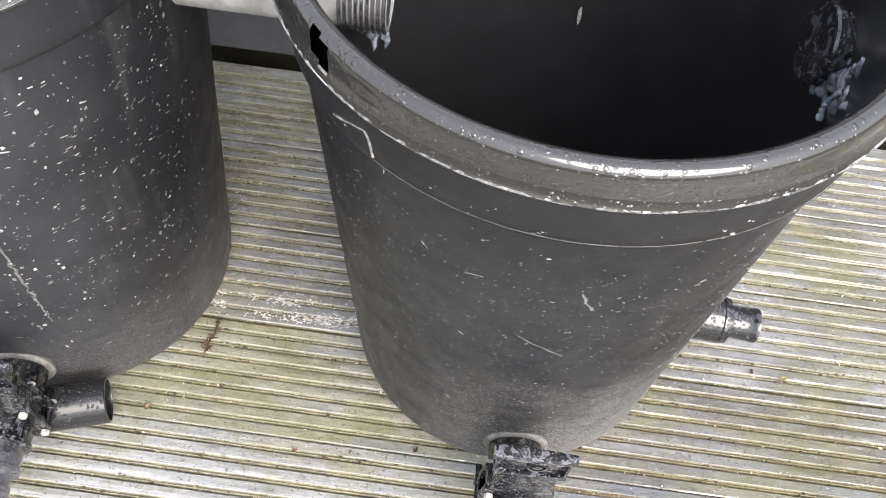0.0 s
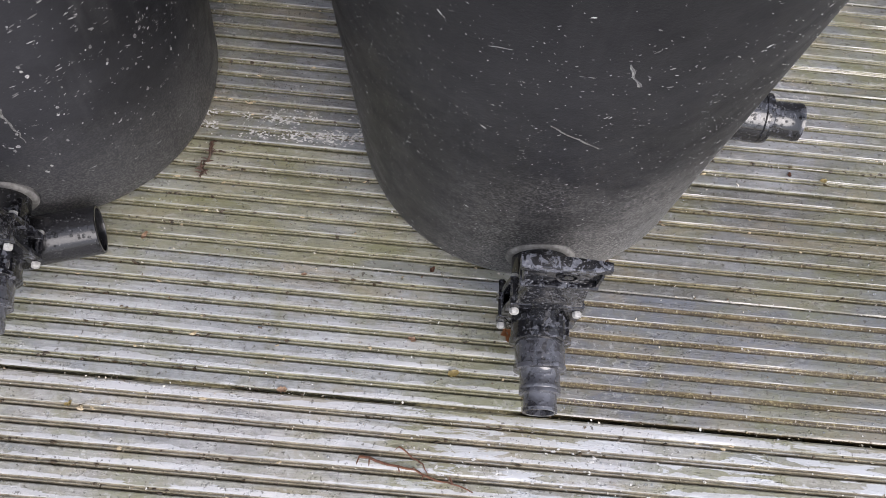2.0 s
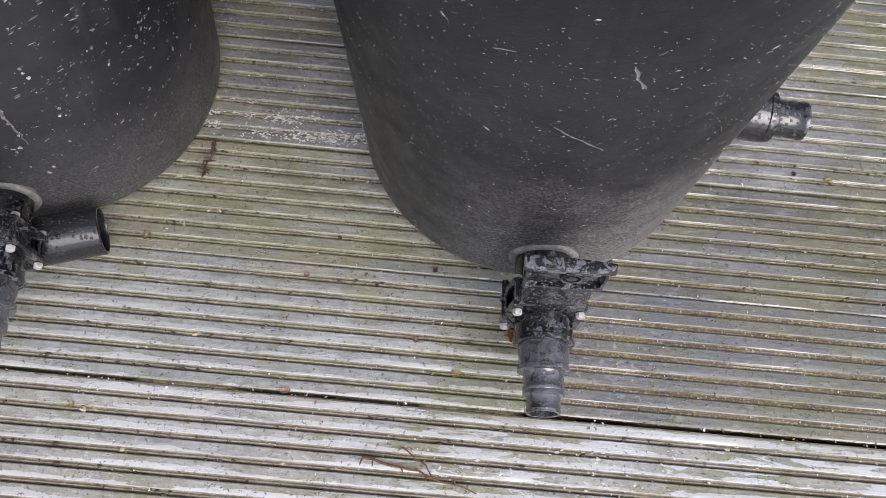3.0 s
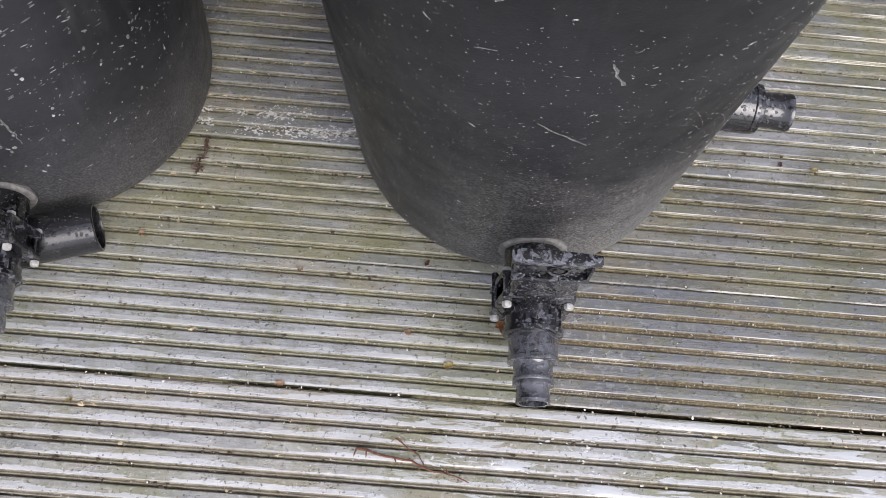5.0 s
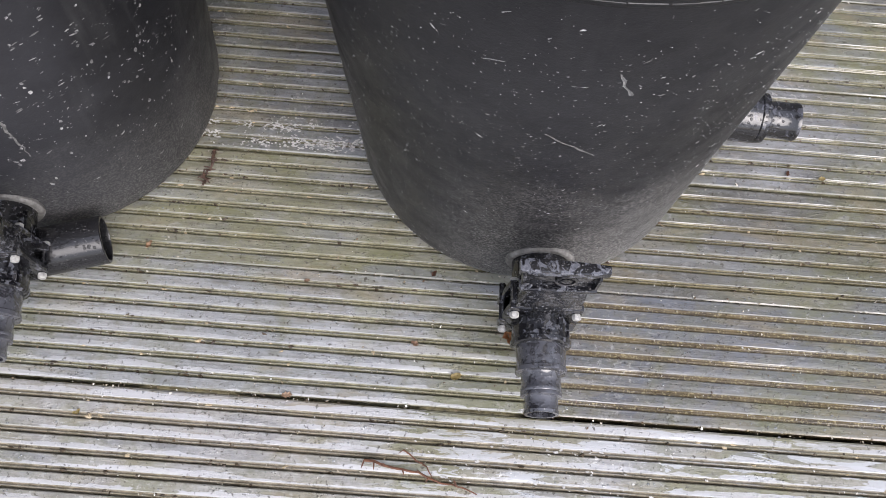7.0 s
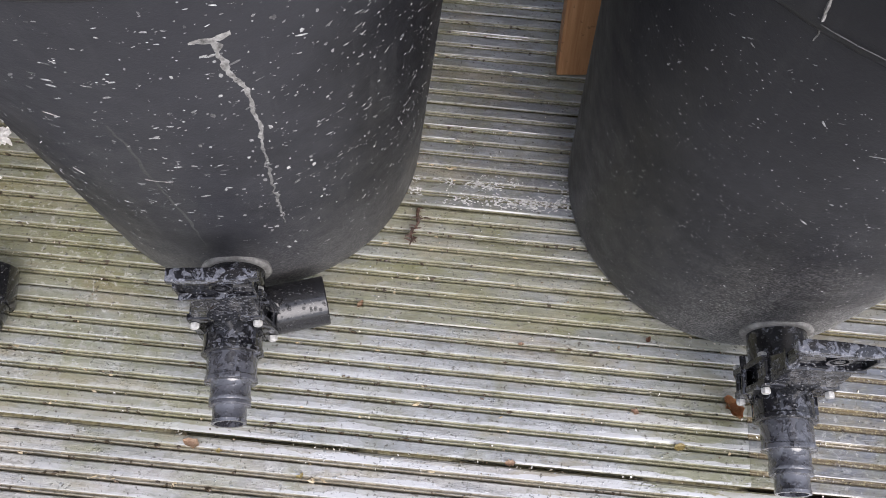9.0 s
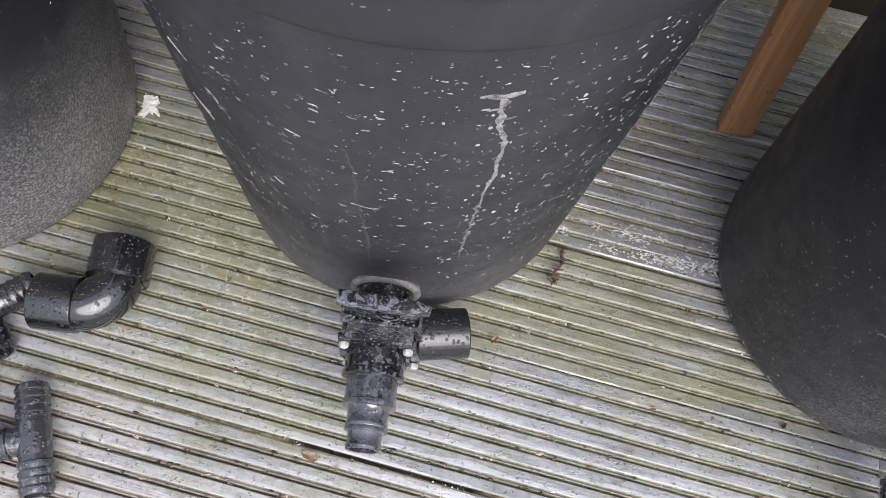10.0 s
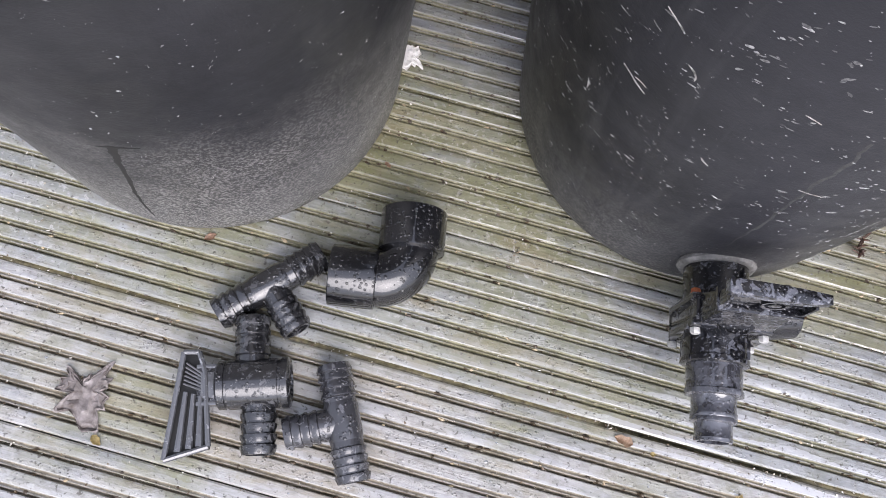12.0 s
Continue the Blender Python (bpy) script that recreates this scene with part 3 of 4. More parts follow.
def tub(label, at, r0, k, lean, skin, holes=()):
    """A tapered black tub with a collar and rolled rim."""
    t = thing("tub", label, "tub", pose(*at, 0), "tubs on the deck")
    prof = tub_profile(r0, k)
    bm = sheared(revolve(prof, 144), lean)
    part("body", bm, skin, t)
    part("rim", sheared(revolve(tub_rim(r0, k), 144, holes), lean), M_RIM, t, "black rolled rim over a worn ledge with rain beads")
    wall = lambda z: r0 + k * z - 0.0045
    inner = [(wall(0.6) - 0.003, 0.592), (wall(0.5), 0.5), (wall(0.3), 0.3), (wall(0.1), 0.1), (wall(0.03), 0.03), (r0 - 0.02, 0.012), (0.003, 0.010)]
    part("inside_wall", sheared(revolve(inner, 96), lean), M_INSIDE, t, "dark wet inside of the tub")
    return t, Cone(r0, k, lean)


# angles are counted from +x; the camera's side is round 270 degrees
tub_a, cone_a = tub("black tapered plastic tub with torn rim and valve, wet", (0.4375, 0.345), 0.193, 0.045, (-0.02, -0.04), M_TUB_A, [(220.5, 222.6, 0.600, 0.617), (222.4, 225.4, 0.592, 0.6155)])
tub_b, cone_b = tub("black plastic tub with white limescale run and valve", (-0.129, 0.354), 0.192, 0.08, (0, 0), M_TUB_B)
tub_c, cone_c = tub("black plastic tub with pale gritty splash dust below", (-0.633, 0.263), 0.190, 0.085, (0, 0), M_TUB_C)

bm = flecks(cone_a, 620, 3, (195, 345), 0.0018, (0.03, 0.60), 0.15, 0.6)
rnd = random.Random(77)
for i in range(3200):
    deg, z = 195 + 155 * rnd.random() ** 0.7, 0.015 + 0.48 * rnd.random() ** 1.6
    q = rnd.uniform(0.0006, 0.0014)
    dab(bm, cone_a.at(deg, z), cone_a.out(deg), Vector((-math.sin(radians(deg)), math.cos(radians(deg)), rnd.gauss(0, 0.3))), q * rnd.uniform(1, 2.8), q, 0.0004)
for pts, w in (([(274.7, 0.461), (275.6, 0.455), (276.8, 0.443), (277.9, 0.434)], [0.001, 0.0035, 0.002, 0.004]), ([(267.9, 0.443), (269.8, 0.443)], [0.006, 0.005]), ([(252.2, 0.452), (253.6, 0.454), (255.8, 0.456)], [0.001, 0.002, 0.001])):
    cone_a.ribbon(bm, pts, w, 0.0005, 0.6)
tagged(part("dried_splash", bm, M_FLECK, tub_a, "pale dried splashes"), kind="stuff")
bm = bmesh.new()
cone_a.ribbon(bm, [(265.2, 0.373), (269.0, 0.363), (273.0, 0.352), (276.1, 0.343)], [0.002, 0.004, 0.005, 0.002], 0.0003, 0.7)
part("scuff", bm, M_THIN, tub_a, "pale scuff")
bm = bmesh.new()
rnd = random.Random(31)
deg = 234.0
while deg < 318:
    step = rnd.uniform(2.0, 7.0)
    wide = rnd.uniform(0.0005, 0.0011)
    cone_a.ribbon(bm, [(deg + step * f, 0.5425 + 0.0003 * rnd.random()) for f in (0, 0.5, 1.0)], [wide * 0.6, wide, wide * 0.6], 0.0003, 0.0, True)
    deg += step + rnd.uniform(0, 0.6)
tagged(part("worn_edge", bm, M_FAINT, tub_a, "pale line on the lower edge of the collar"), kind="stuff")
bm = bmesh.new()
cone_a.ribbon(bm, [(224.5, 0.553), (226.0, 0.556), (229, 0.563), (232.6, 0.568), (233.6, 0.556), (233.9, 0.535), (234.1, 0.522)], [0.003, 0.003, 0.002, 0.003, 0.002, 0.002, 0.0015], 0.0012, 0.7)
part("torn_edge", bm, M_LIME, tub_a, "pale curled edge of a cut in the collar")


def bead_and_glint(parent, cone, seed, count, span):
    rnd = random.Random(seed)
    bm = bmesh.new()
    for i in range(count):
        deg = rnd.uniform(*span)
        a = radians(deg)
        dab(bm, cone.at(deg, 0.5905, 0.005), Vector((math.cos(a), math.sin(a), 0.6)), Vector((-math.sin(a), math.cos(a), 0)), rnd.uniform(0.002, 0.009), 0.0017, 0.0005)
    # pale dashes drawn along the ledge for its highlight
    deg = span[0]
    while deg < span[1]:
        step = rnd.uniform(1.5, 6.0)
        wide = rnd.uniform(0.0010, 0.0022)
        cone.ribbon(bm, [(deg + step * f, 0.5898 + 0.0005 * rnd.random()) for f in (0, 0.35, 0.7, 1.0)], [wide * 0.5, wide, wide, wide * 0.5], 0.0056, 0.3, True)
        deg += step + (rnd.uniform(0, 0.5) if rnd.random() < 0.8 else 3.0)
    tagged(part("rain_bead_line", bm, M_FLECK, parent, "rain beads and a painted highlight along the rim's ledge"), kind="stuff")


bead_and_glint(tub_a, cone_a, 5, 95, (205, 350))
bead_and_glint(tub_b, cone_b, 6, 110, (215, 335))

bm = flecks(cone_b, 1300, 8, (190, 350), 0.0027, (0.05, 0.535), 0.12, 0.35, lambda d, z: (0.2 + 0.8 * (z > 0.2)) * (1.0 if noise.noise((d * 0.16, z * 28, 4)) > -0.05 else 0.3))
rnd = random.Random(19)
for i in range(260):
    deg, z = rnd.uniform(285, 356), rnd.uniform(0.12, 0.53)
    q = 0.0016 + 0.0032 * rnd.random() ** 2
    dab(bm, cone_b.at(deg, z), cone_b.out(deg), Vector((0, 0, 1)), q * rnd.uniform(1.0, 1.9), q, 0.0007)
tagged(part("dried_splash", bm, M_FLECK, tub_b, "many pale dried splashes"), kind="stuff")
for pts, w in (([(235.1, 0.410), (236.6, 0.407), (237.9, 0.404), (239.1, 0.401)], [0.0006, 0.0011, 0.0034, 0.0012]), ([(232.2, 0.326), (234.0, 0.323), (235.7, 0.319), (238.1, 0.316)], [0.0005, 0.0010, 0.0042, 0.0010]),
               ([(235.4, 0.324), (236.6, 0.325), (237.6, 0.324)], [0.001, 0.003, 0.001]), ([(241.8, 0.379), (243.1, 0.377), (243.8, 0.373), (244.2, 0.368)], [0.001, 0.0038, 0.0026, 0.0008]),
               ([(226.1, 0.266), (226.6, 0.260), (226.4, 0.253)], [0.001, 0.003, 0.001]), ([(253.1, 0.291), (253.9, 0.287), (254.8, 0.285)], [0.001, 0.0036, 0.001]),
               ([(260.2, 0.397), (261.5, 0.3955), (262.7, 0.394)], [0.0008, 0.002, 0.0008]), ([(270.2, 0.302), (272.6, 0.300), (275.7, 0.299)], [0.0008, 0.002, 0.0008])):
    bm = bmesh.new()
    cone_b.ribbon(bm, pts, w, 0.0006, 0.7)
    part("tailed_splash", bm, M_LIME, tub_b, "pale dried splash")
bm = bmesh.new()
cone_b.ribbon(bm, [(290.6, 0.4805), (292.0, 0.481), (294.0, 0.479), (296.8, 0.482)], [0.003, 0.005, 0.009, 0.004], 0.0005, 0.9, True)
run = [(294.0, 0.479), (294.1, 0.466), (294.5, 0.451), (295.6, 0.432), (296.6, 0.415), (296.5, 0.39), (296.9, 0.365), (296.0, 0.34), (295.7, 0.31), (295.8, 0.28), (295.4, 0.25), (295.7, 0.22), (295.5, 0.184)]
cone_b.ribbon(bm, run[:8], [0.008, 0.0045, 0.0055, 0.005, 0.005, 0.0035, 0.0045, 0.003], 0.0005, 0.9)
part("limescale_run", bm, M_LIME, tub_b, "white limescale run")
bm = bmesh.new()
cone_b.ribbon(bm, run[7:], [0.0035, 0.004, 0.0035, 0.004, 0.003, 0.0015], 0.0003, 0.9)
part("lower_run", bm, M_THIN, tub_b, "thin greyish end of the limescale run")
bm = bmesh.new()
cone_b.ribbon(bm, [(270.7, 0.391), (271.6, 0.36), (271.8, 0.292), (273.4, 0.208), (272.9, 0.146)], [0.003, 0.004, 0.005, 0.005, 0.002], 0.0002, 0.8)
part("faint_run", bm, M_FAINT, tub_b, "faint grey run")

bm = flecks(cone_c, 420, 12, (230, 360), 0.0017, (0.10, 0.5), 0.5, 0.8)
tagged(part("dried_splash", bm, M_FLECK, tub_c, "small pale splashes"), kind="stuff")
bm = bmesh.new()
cone_c.ribbon(bm, [(281.5, 0.248), (280.6, 0.236), (279.5, 0.213), (277.5, 0.165), (275.1, 0.121), (273.6, 0.075), (273.2, 0.045)], [0.020, 0.013, 0.008, 0.006, 0.006, 0.005, 0.004], 0.0002, 0.5)
cone_c.ribbon(bm, [(278.2, 0.249), (281.0, 0.250), (286.8, 0.250)], [0.002, 0.010, 0.002], 0.0002, 0.5, True)
part("wet_run", bm, M_DARK, tub_c, "dark run washed through the dust")


# ---- valves ----
def hexcap(bm, p, q, r):
    return lathe([(r * 0.92, 0), (r, 0.0008), (r, 0.0042), (r * 0.75, 0.0055)], 6, bm=bm, m=along(p, q))


def hose_tail_profile():
    prof = [(0.024, 0.090), (0.0245, 0.094), (0.0245, 0.118), (0.0255, 0.119), (0.0255, 0.1235), (0.0205, 0.1245), (0.0195, 0.126), (0.0195, 0.1395), (0.0202, 0.1405),
            (0.0202, 0.144), (0.0198, 0.145), (0.0202, 0.146), (0.0202, 0.149), (0.0166, 0.1505), (0.0162, 0.153), (0.0162, 0.1635), (0.0168, 0.1645), (0.0165, 0.168),
            (0.0135, 0.168), (0.0132, 0.13)]
    return [(r, 0.090 + (z - 0.090) * 0.9) for r, z in prof]


def valve(parent, m, side, rusty, handle_yaw):
    """A bolted three-way valve on a tub: its axis runs along local -y from the tub's wall; side is +1 or -1, where the third port points."""
    ax = pose(0, 0, 0, 90)  # local z of a lathe to -y
    body = lathe([(0.029, -0.004), (0.029, 0.034), (0.0315, 0.036), (0.0315, 0.040)], 40, m=ax)
    block((0.064, 0.030, 0.070), (0, -0.054, 0.002), 0.003, body)
    lathe([(0.020, 0.02), (0.020, 0.05)], 28, bm=body, m=pose(0, -0.055, 0))
    v = part("valve", body, M_VALVE, parent, "black three-way valve with bolted plates", m)
    part("cover", block((0.0665, 0.0225, 0.012), (0, -0.0535, 0.0395), 0.0015), M_COVER, v, "gritty grey top of the valve body")
    ring = lathe([(0.028, -0.004), (0.0345, -0.003), (0.0355, 0.001), (0.034, 0.0035), (0.0315, 0.0045), (0.028, 0.004)], 44, True, m=ax, wobble=0.0014)
    part("seal_ring", ring, M_SEAL, v, "grey sealant ring")
    s = side
    plate = [(-0.036 * s, 0.044), (0.035 * s, 0.044), (0.043 * s, -0.012), (0.030 * s, -0.034), (-0.030 * s, -0.034), (-0.036 * s, -0.02)]
    if s < 0:
        plate = plate[::-1]
    for name, y in (("back_plate", 0.040), ("front_plate", 0.0625)):
        part(name, prism(plate, 0.0065, 0.0016, m=ax @ pose(0, 0, y)), M_FIT, v)
    for n, (x, z) in enumerate(((-0.030 * s, 0.034), (0.030 * s, 0.034), (0.037 * s, -0.013), (-0.029 * s, -0.029))):
        b = lathe([(0.0036, 0.036), (0.0036, 0.070)], 10, m=ax @ pose(x, z, 0))
        part("bolt", b, M_FIT, v)
        part("nut", hexcap(bmesh.new(), (x, -0.0695, z), (x, -1, z), 0.0046), M_CAP, v, "pale metal nut")
        part("bolt_head", hexcap(bmesh.new(), (x, -0.0400, z), (x, 1, z), 0.0046), M_RUST if rusty and x * s < 0 and z > 0 else M_CAP, v, "rusty bolt head" if rusty and x * s < 0 and z > 0 else "pale metal bolt head")
    sock = lathe([(0.0285, 0.066), (0.0288, 0.070), (0.0288, 0.0875), (0.0302, 0.0885), (0.0302, 0.0925), (0.0285, 0.0938), (0.024, 0.094)], 40, m=ax)
    for a in (0.628, 3.77):
        block((0.004, 0.017, 0.0016), (0.0288 * math.cos(a), -0.079, 0.0288 * math.sin(a)), 0, sock)
    part("socket", sock, M_FIT, v)
    tail = lathe(hose_tail_profile(), 40, m=ax)
    block((0.020, 0.005, 0.003), (0.004, -0.1184, 0.0252), 0.0006, tail)
    part("hose_tail", tail, M_TAIL, v, "stepped dark grey hose tail")
    # handle: top bar, web and ledge, on a stem
    h = pose(0.005, -0.055, 0.004, 0, 0, handle_yaw)
    arch = [(-0.040 + 0.080 * i / 10, 0.0055 - 0.004 * (i / 10) ** 2.2) for i in range(11)]
    low = [(x, y - 0.0125 + 0.0050 * max(0.0, (x - 0.010) / 0.032) ** 1.6) for x, y in arch]
    part("handle", prism(low + arch[::-1], 0.0100, 0.0014, m=h @ pose(0, 0, 0.1105)), M_HANDLE, v, "black lever handle with patches of drying rain")
    web = prism([(-0.036, -0.004), (0.034, -0.004), (0.034, 0.003), (-0.036, 0.003)], 0.0285, 0.001, m=h @ pose(0, 0, 0.082))
    for x in (-0.0345, 0.0325):
        block((0.003, 0.012, 0.026), (x, -0.003, 0.097), 0.0008, web, h)
    part("handle_web", web, M_VALVE, v)
    part("handle_ledge", prism([(-0.037, -0.0115), (0.034, -0.0115), (0.034, 0.008), (-0.037, 0.008)], 0.0045, 0.0012, m=h @ pose(0, 0, 0.0815)), M_FIT, v)
    hub = block((1, 1, 1), (0, 0, 0.5), 0)
    for q in hub.verts:
        up = q.co.z > 0.5
        q.co = h @ Vector((q.co.x * (0.054 if up else 0.064) - (0.0 if up else 0.004), q.co.y * (0.018 if up else 0.026), 0.083 if up else 0.040))
    bmesh.ops.bevel(hub, geom=hub.edges[:], offset=0.0016, segments=2, affect="EDGES", profile=0.6)
    part("hub", hub, M_COVER, v, "gritty tapered hub under the handle")
    boss = lathe([(0.0105, 0.0), (0.0105, 0.003), (0.008, 0.003), (0.008, 0.001), (0.005, 0.001), (0.005, 0.003), (0.003, 0.003)], 24, m=h @ pose(0.004, -0.004, 0.0985, 90))
    part("boss", boss, M_FIT, v)
    return v


def side_outlet(v, end, r):
    """The third port's stub pipe, from the valve's middle to end, both in the valve's frame; open at its end."""
    start = Vector((0.012, -0.037, -0.037))
    d = (Vector(end) - start).length
    part("outlet_pipe", lathe([(r, 0), (r, d - 0.001), (r - 0.0008, d), (r - 0.003, d), (r - 0.0035, d - 0.004), (r - 0.0035, 0.01)], 44, m=along(start, end)), M_PIPE, v, "short black open pipe stub with rain beads")


def tub_mount(at, wall, tip, z):
    """A pose in the tub's frame at the wall point, its -y towards the tip."""
    d = Vector((tip[0] - wall[0], tip[1] - wall[1]))
    yaw = math.degrees(math.atan2(d.x, -d.y))
    return pose(wall[0] - at[0], wall[1] - at[1], z, 0, 0, yaw)


va = valve(tub_a, tub_mount((0.4375, 0.345), (0.4495, 0.1440), (0.455, -0.016), 0.086), -1, False, 0)
part("blank_plate", prism([(-0.020, -0.019), (0.020, -0.019), (0.020, 0.019), (-0.020, 0.019)], 0.006, 0.002, m=along((-0.030, -0.050, -0.008), (-0.08, -0.050, -0.028))), M_FIT, va)
vb = valve(tub_b, tub_mount((-0.129, 0.354), (-0.1030, 0.1555), (-0.080, -0.001), 0.084), 1, True, 0)
mb = tub_mount((-0.129, 0.354), (-0.1030, 0.1555), (-0.080, -0.001), 0.084)
side_outlet(vb, mb.inverted() @ Vector((-0.013 + 0.129, 0.146 - 0.354, 0.043)), 0.0262)

# outlet on the far side of the first tub
out = lathe([(0.036, -0.004), (0.036, 0.003), (0.031, 0.004), (0.029, 0.006), (0.029, 0.050), (0.0275, 0.051), (0.0285, 0.052), (0.0285, 0.056), (0.027, 0.057), (0.0275, 0.060), (0.0215, 0.0615),
             (0.0205, 0.064), (0.0205, 0.090), (0.0212, 0.091), (0.021, 0.096), (0.017, 0.096), (0.017, 0.06)], 40, m=along((0.194, -0.012, 0.095), (0.60, -0.03, 0.093)))
part("outlet", out, M_OUTLET, tub_a, "stepped black outlet with hose tail")

# pipe that joins the two tubs through their walls, just under the collars
pipe = thing("joining_pipe", "wet grey pipe with threaded end joining two tubs", "pipe", pose(0.085, 0.348, 0.50))
part("tube", lathe([(0.029, 0), (0.029, 0.19), (0.0255, 0.19), (0.0255, 0.0)], 40, True, m=pose(0, 0, 0, 0, 90)), M_GREY_PIPE, pipe)
for i in range(9):
    part("thread_ring", lathe([(0.029, 0), (0.0312, 0.0012), (0.0312, 0.0026), (0.029, 0.0036)], 40, m=pose(0.150 + 0.0045 * i, 0, 0, 0, 90)), M_TAIL, pipe)

# fitting on the inside of the first tub's far wall, with sealant run under it
bm = lathe([(0.032, 0), (0.034, 0.002), (0.034, 0.007), (0.029, 0.009), (0.029, 0.030), (0.036, 0.032), (0.036, 0.040)], 32, m=along((0.180, 0.002, 0.512), (0.30, 0.008, 0.50)))
part("inner_fitting", bm, M_OUTLET, tub_a, "dark screwed fitting inside the tub")


def smear(parent, label, centre, count, seed, reach):
    """A lumpy smear of clear sealant round a fitting: a mass of drooping strands."""
    rnd = random.Random(seed)
    bm = bmesh.new()
    for i in range(count):
        p = Vector(centre) + Vector((rnd.gauss(0, reach[0]), rnd.gauss(0, reach[1]), rnd.gauss(0, reach[2])))
        line, wide = [], rnd.uniform(0.0018, 0.0052)
        heading = Vector((0, rnd.gauss(0, 0.7), -1)).normalized()
        for k in range(7):
            line.append(p.copy())
            heading = (heading + 0.5 * Vector(noise.noise_vector(p * 60))).normalized()
            p += heading * Vector((0.3, 1, 1)).length * 0.0022
        tube(line, [wide * (0.5, 0.9, 1.0, 0.85, 1.1, 0.9, 0.35)[k] for k in range(7)], 10, bm)
    for v in bm.verts:
        v.co += 0.0022 * Vector(noise.noise_vector(v.co * 160))
    tagged(part("sealant", bm, M_CLEAR, parent, label, sharp=120), kind="stuff")


smear(tub_a, "shiny bluish sealant smeared under the fitting", (0.200, -0.040, 0.506), 46, 4, (0.003, 0.018, 0.013))
smear(tub_a, "shiny sealant hanging from the pipe end", (-0.172, 0.012, 0.470), 9, 6, (0.010, 0.006, 0.006))
# a drip whose white highlight is painted as a pale fleck
bm = bmesh.new()
dab(bm, Vector((0.018, 0.186, 0.353)), Vector((0, -1, 0.1)), Vector((0, 0.1, 1)), 0.022, 0.005, 0.001)
part("drip", bm, M_FLECK, tub_a, "drip on the inside wall with its highlight painted pale")


# ---- loose fittings on the deck ----
def barbed(length, r, ribs, plain):
    """Profile of a barbed spigot from the middle outwards, hollow at the end."""
    prof = [(r * 0.92, 0.0), (r * 0.92, plain)]
    step = (length - plain) / ribs
    for i in range(ribs):
        z = plain + i * step
        prof += [(r * 0.90, z + 0.0004), (r, z + 0.0012), (r * 1.0, z + step * 0.4), (r * 0.92, z + step * 0.8), (r * 0.90, z + step * 0.97)]
    prof += [(r * 0.88, length), (r * 0.70, length), (r * 0.68, length - 0.02)]
    return prof


def barbed_tee(label, a, b, c, r, mat):
    """A tee of three barbed spigots: its run from a to b, its branch to c."""
    a, b, c = Vector((*a, r)), Vector((*b, r)), Vector((*c, r))
    mid = (a + b) / 2
    foot = a + (b - a) * ((c - a).dot(b - a) / (b - a).length_squared)
    t = thing("barbed_tee", label, "pipe fitting", Matrix.Translation((mid.x, mid.y, 0)), "loose pipe fittings")
    off = Vector((mid.x, mid.y, 0))
    for end in (a, b):
        part("spigot", lathe(barbed((end - mid).length, r, 4, (end - mid).length * 0.42), 32, m=along(mid - off, end - off)), mat, t)
    part("branch", lathe(barbed((c - foot).length, r * 0.95, 4, (c - foot).length * 0.40), 32, m=along(foot - off, c - off)), mat, t)
    bm = bmesh.new()
    lathe([(r * 0.92, -0.018), (r * 0.97, -0.014), (r * 0.97, 0.014), (r * 0.92, 0.018)], 32, bm=bm, m=along(foot - off, b - off))
    part("middle", bm, mat, t)
    return t


barbed_tee("black plastic barbed tee lying against the elbow", (-0.541, -0.001), (-0.463, 0.084), (-0.463, 0.005), 0.0168, M_BARB)
barbed_tee("dark grey barbed tee touching the diverter valve", (-0.421, -0.017), (-0.371, -0.114), (-0.445, -0.090), 0.0168, M_BARB_GREY)

# 90 degree elbow with two sockets
E0, EC, E1, ER = Vector((-0.387, 0.147, 0.0295)), Vector((-0.374, 0.076, 0.0295)), Vector((-0.448, 0.064, 0.0295)), 0.0268
elbow = thing("elbow", "glossy black plastic pipe elbow with rain beads", "pipe fitting", Matrix.Translation((EC.x, EC.y, 0)), "loose pipe fittings")
o = Vector((EC.x, EC.y, 0))
d0, d1 = (E0 - EC).normalized(), (E1 - EC).normalized()
bend = []
for i in range(17):
    a = math.pi / 2 * i / 16
    centre = EC + 0.033 * (d0 + d1)
    bend.append(centre - 0.033 * (d1 * math.cos(a) + d0 * math.sin(a)) - o)
part("bend", tube(bend, ER, 36), M_ELBOW, elbow)
for e, d in ((E0, d0), (E1, d1)):
    length = (e - EC).length - 0.030
    er = ER + (0.0028 if e is E0 else 0.0)
    part("socket", lathe([(ER, 0), (er + 0.0024, 0.001), (er + 0.0028, 0.003), (er + 0.0028, length - 0.001), (er + 0.002, length), (er - 0.001, length), (er - 0.0015, length - 0.025)], 40, m=along(e - d * length - o, e - o)), M_ELBOW, elbow)

# small diverter valve with a ribbed paddle handle
DC = Vector((-0.484, -0.054, 0.0))
dx = Vector((0.061, 0.020, 0)).normalized()
yaw = math.degrees(math.atan2(dx.y, dx.x))
div = thing("diverter_valve", "black plastic hose diverter valve with ribbed grey paddle", "valve", pose(DC.x, DC.y, 0, 0, 0, yaw), "loose pipe fittings")
part("barrel", lathe([(0.020, -0.034), (0.0225, -0.032), (0.0225, -0.026), (0.0215, -0.0255), (0.0215, -0.0235), (0.0230, -0.023), (0.0230, 0.022), (0.0222, 0.0225), (0.0222, 0.025), (0.0238, 0.0255), (0.0238, 0.031), (0.021, 0.033), (0.017, 0.033), (0.016, 0.031)], 44, m=pose(0, 0, 0.0238, 0, 90)), M_BARB, div)
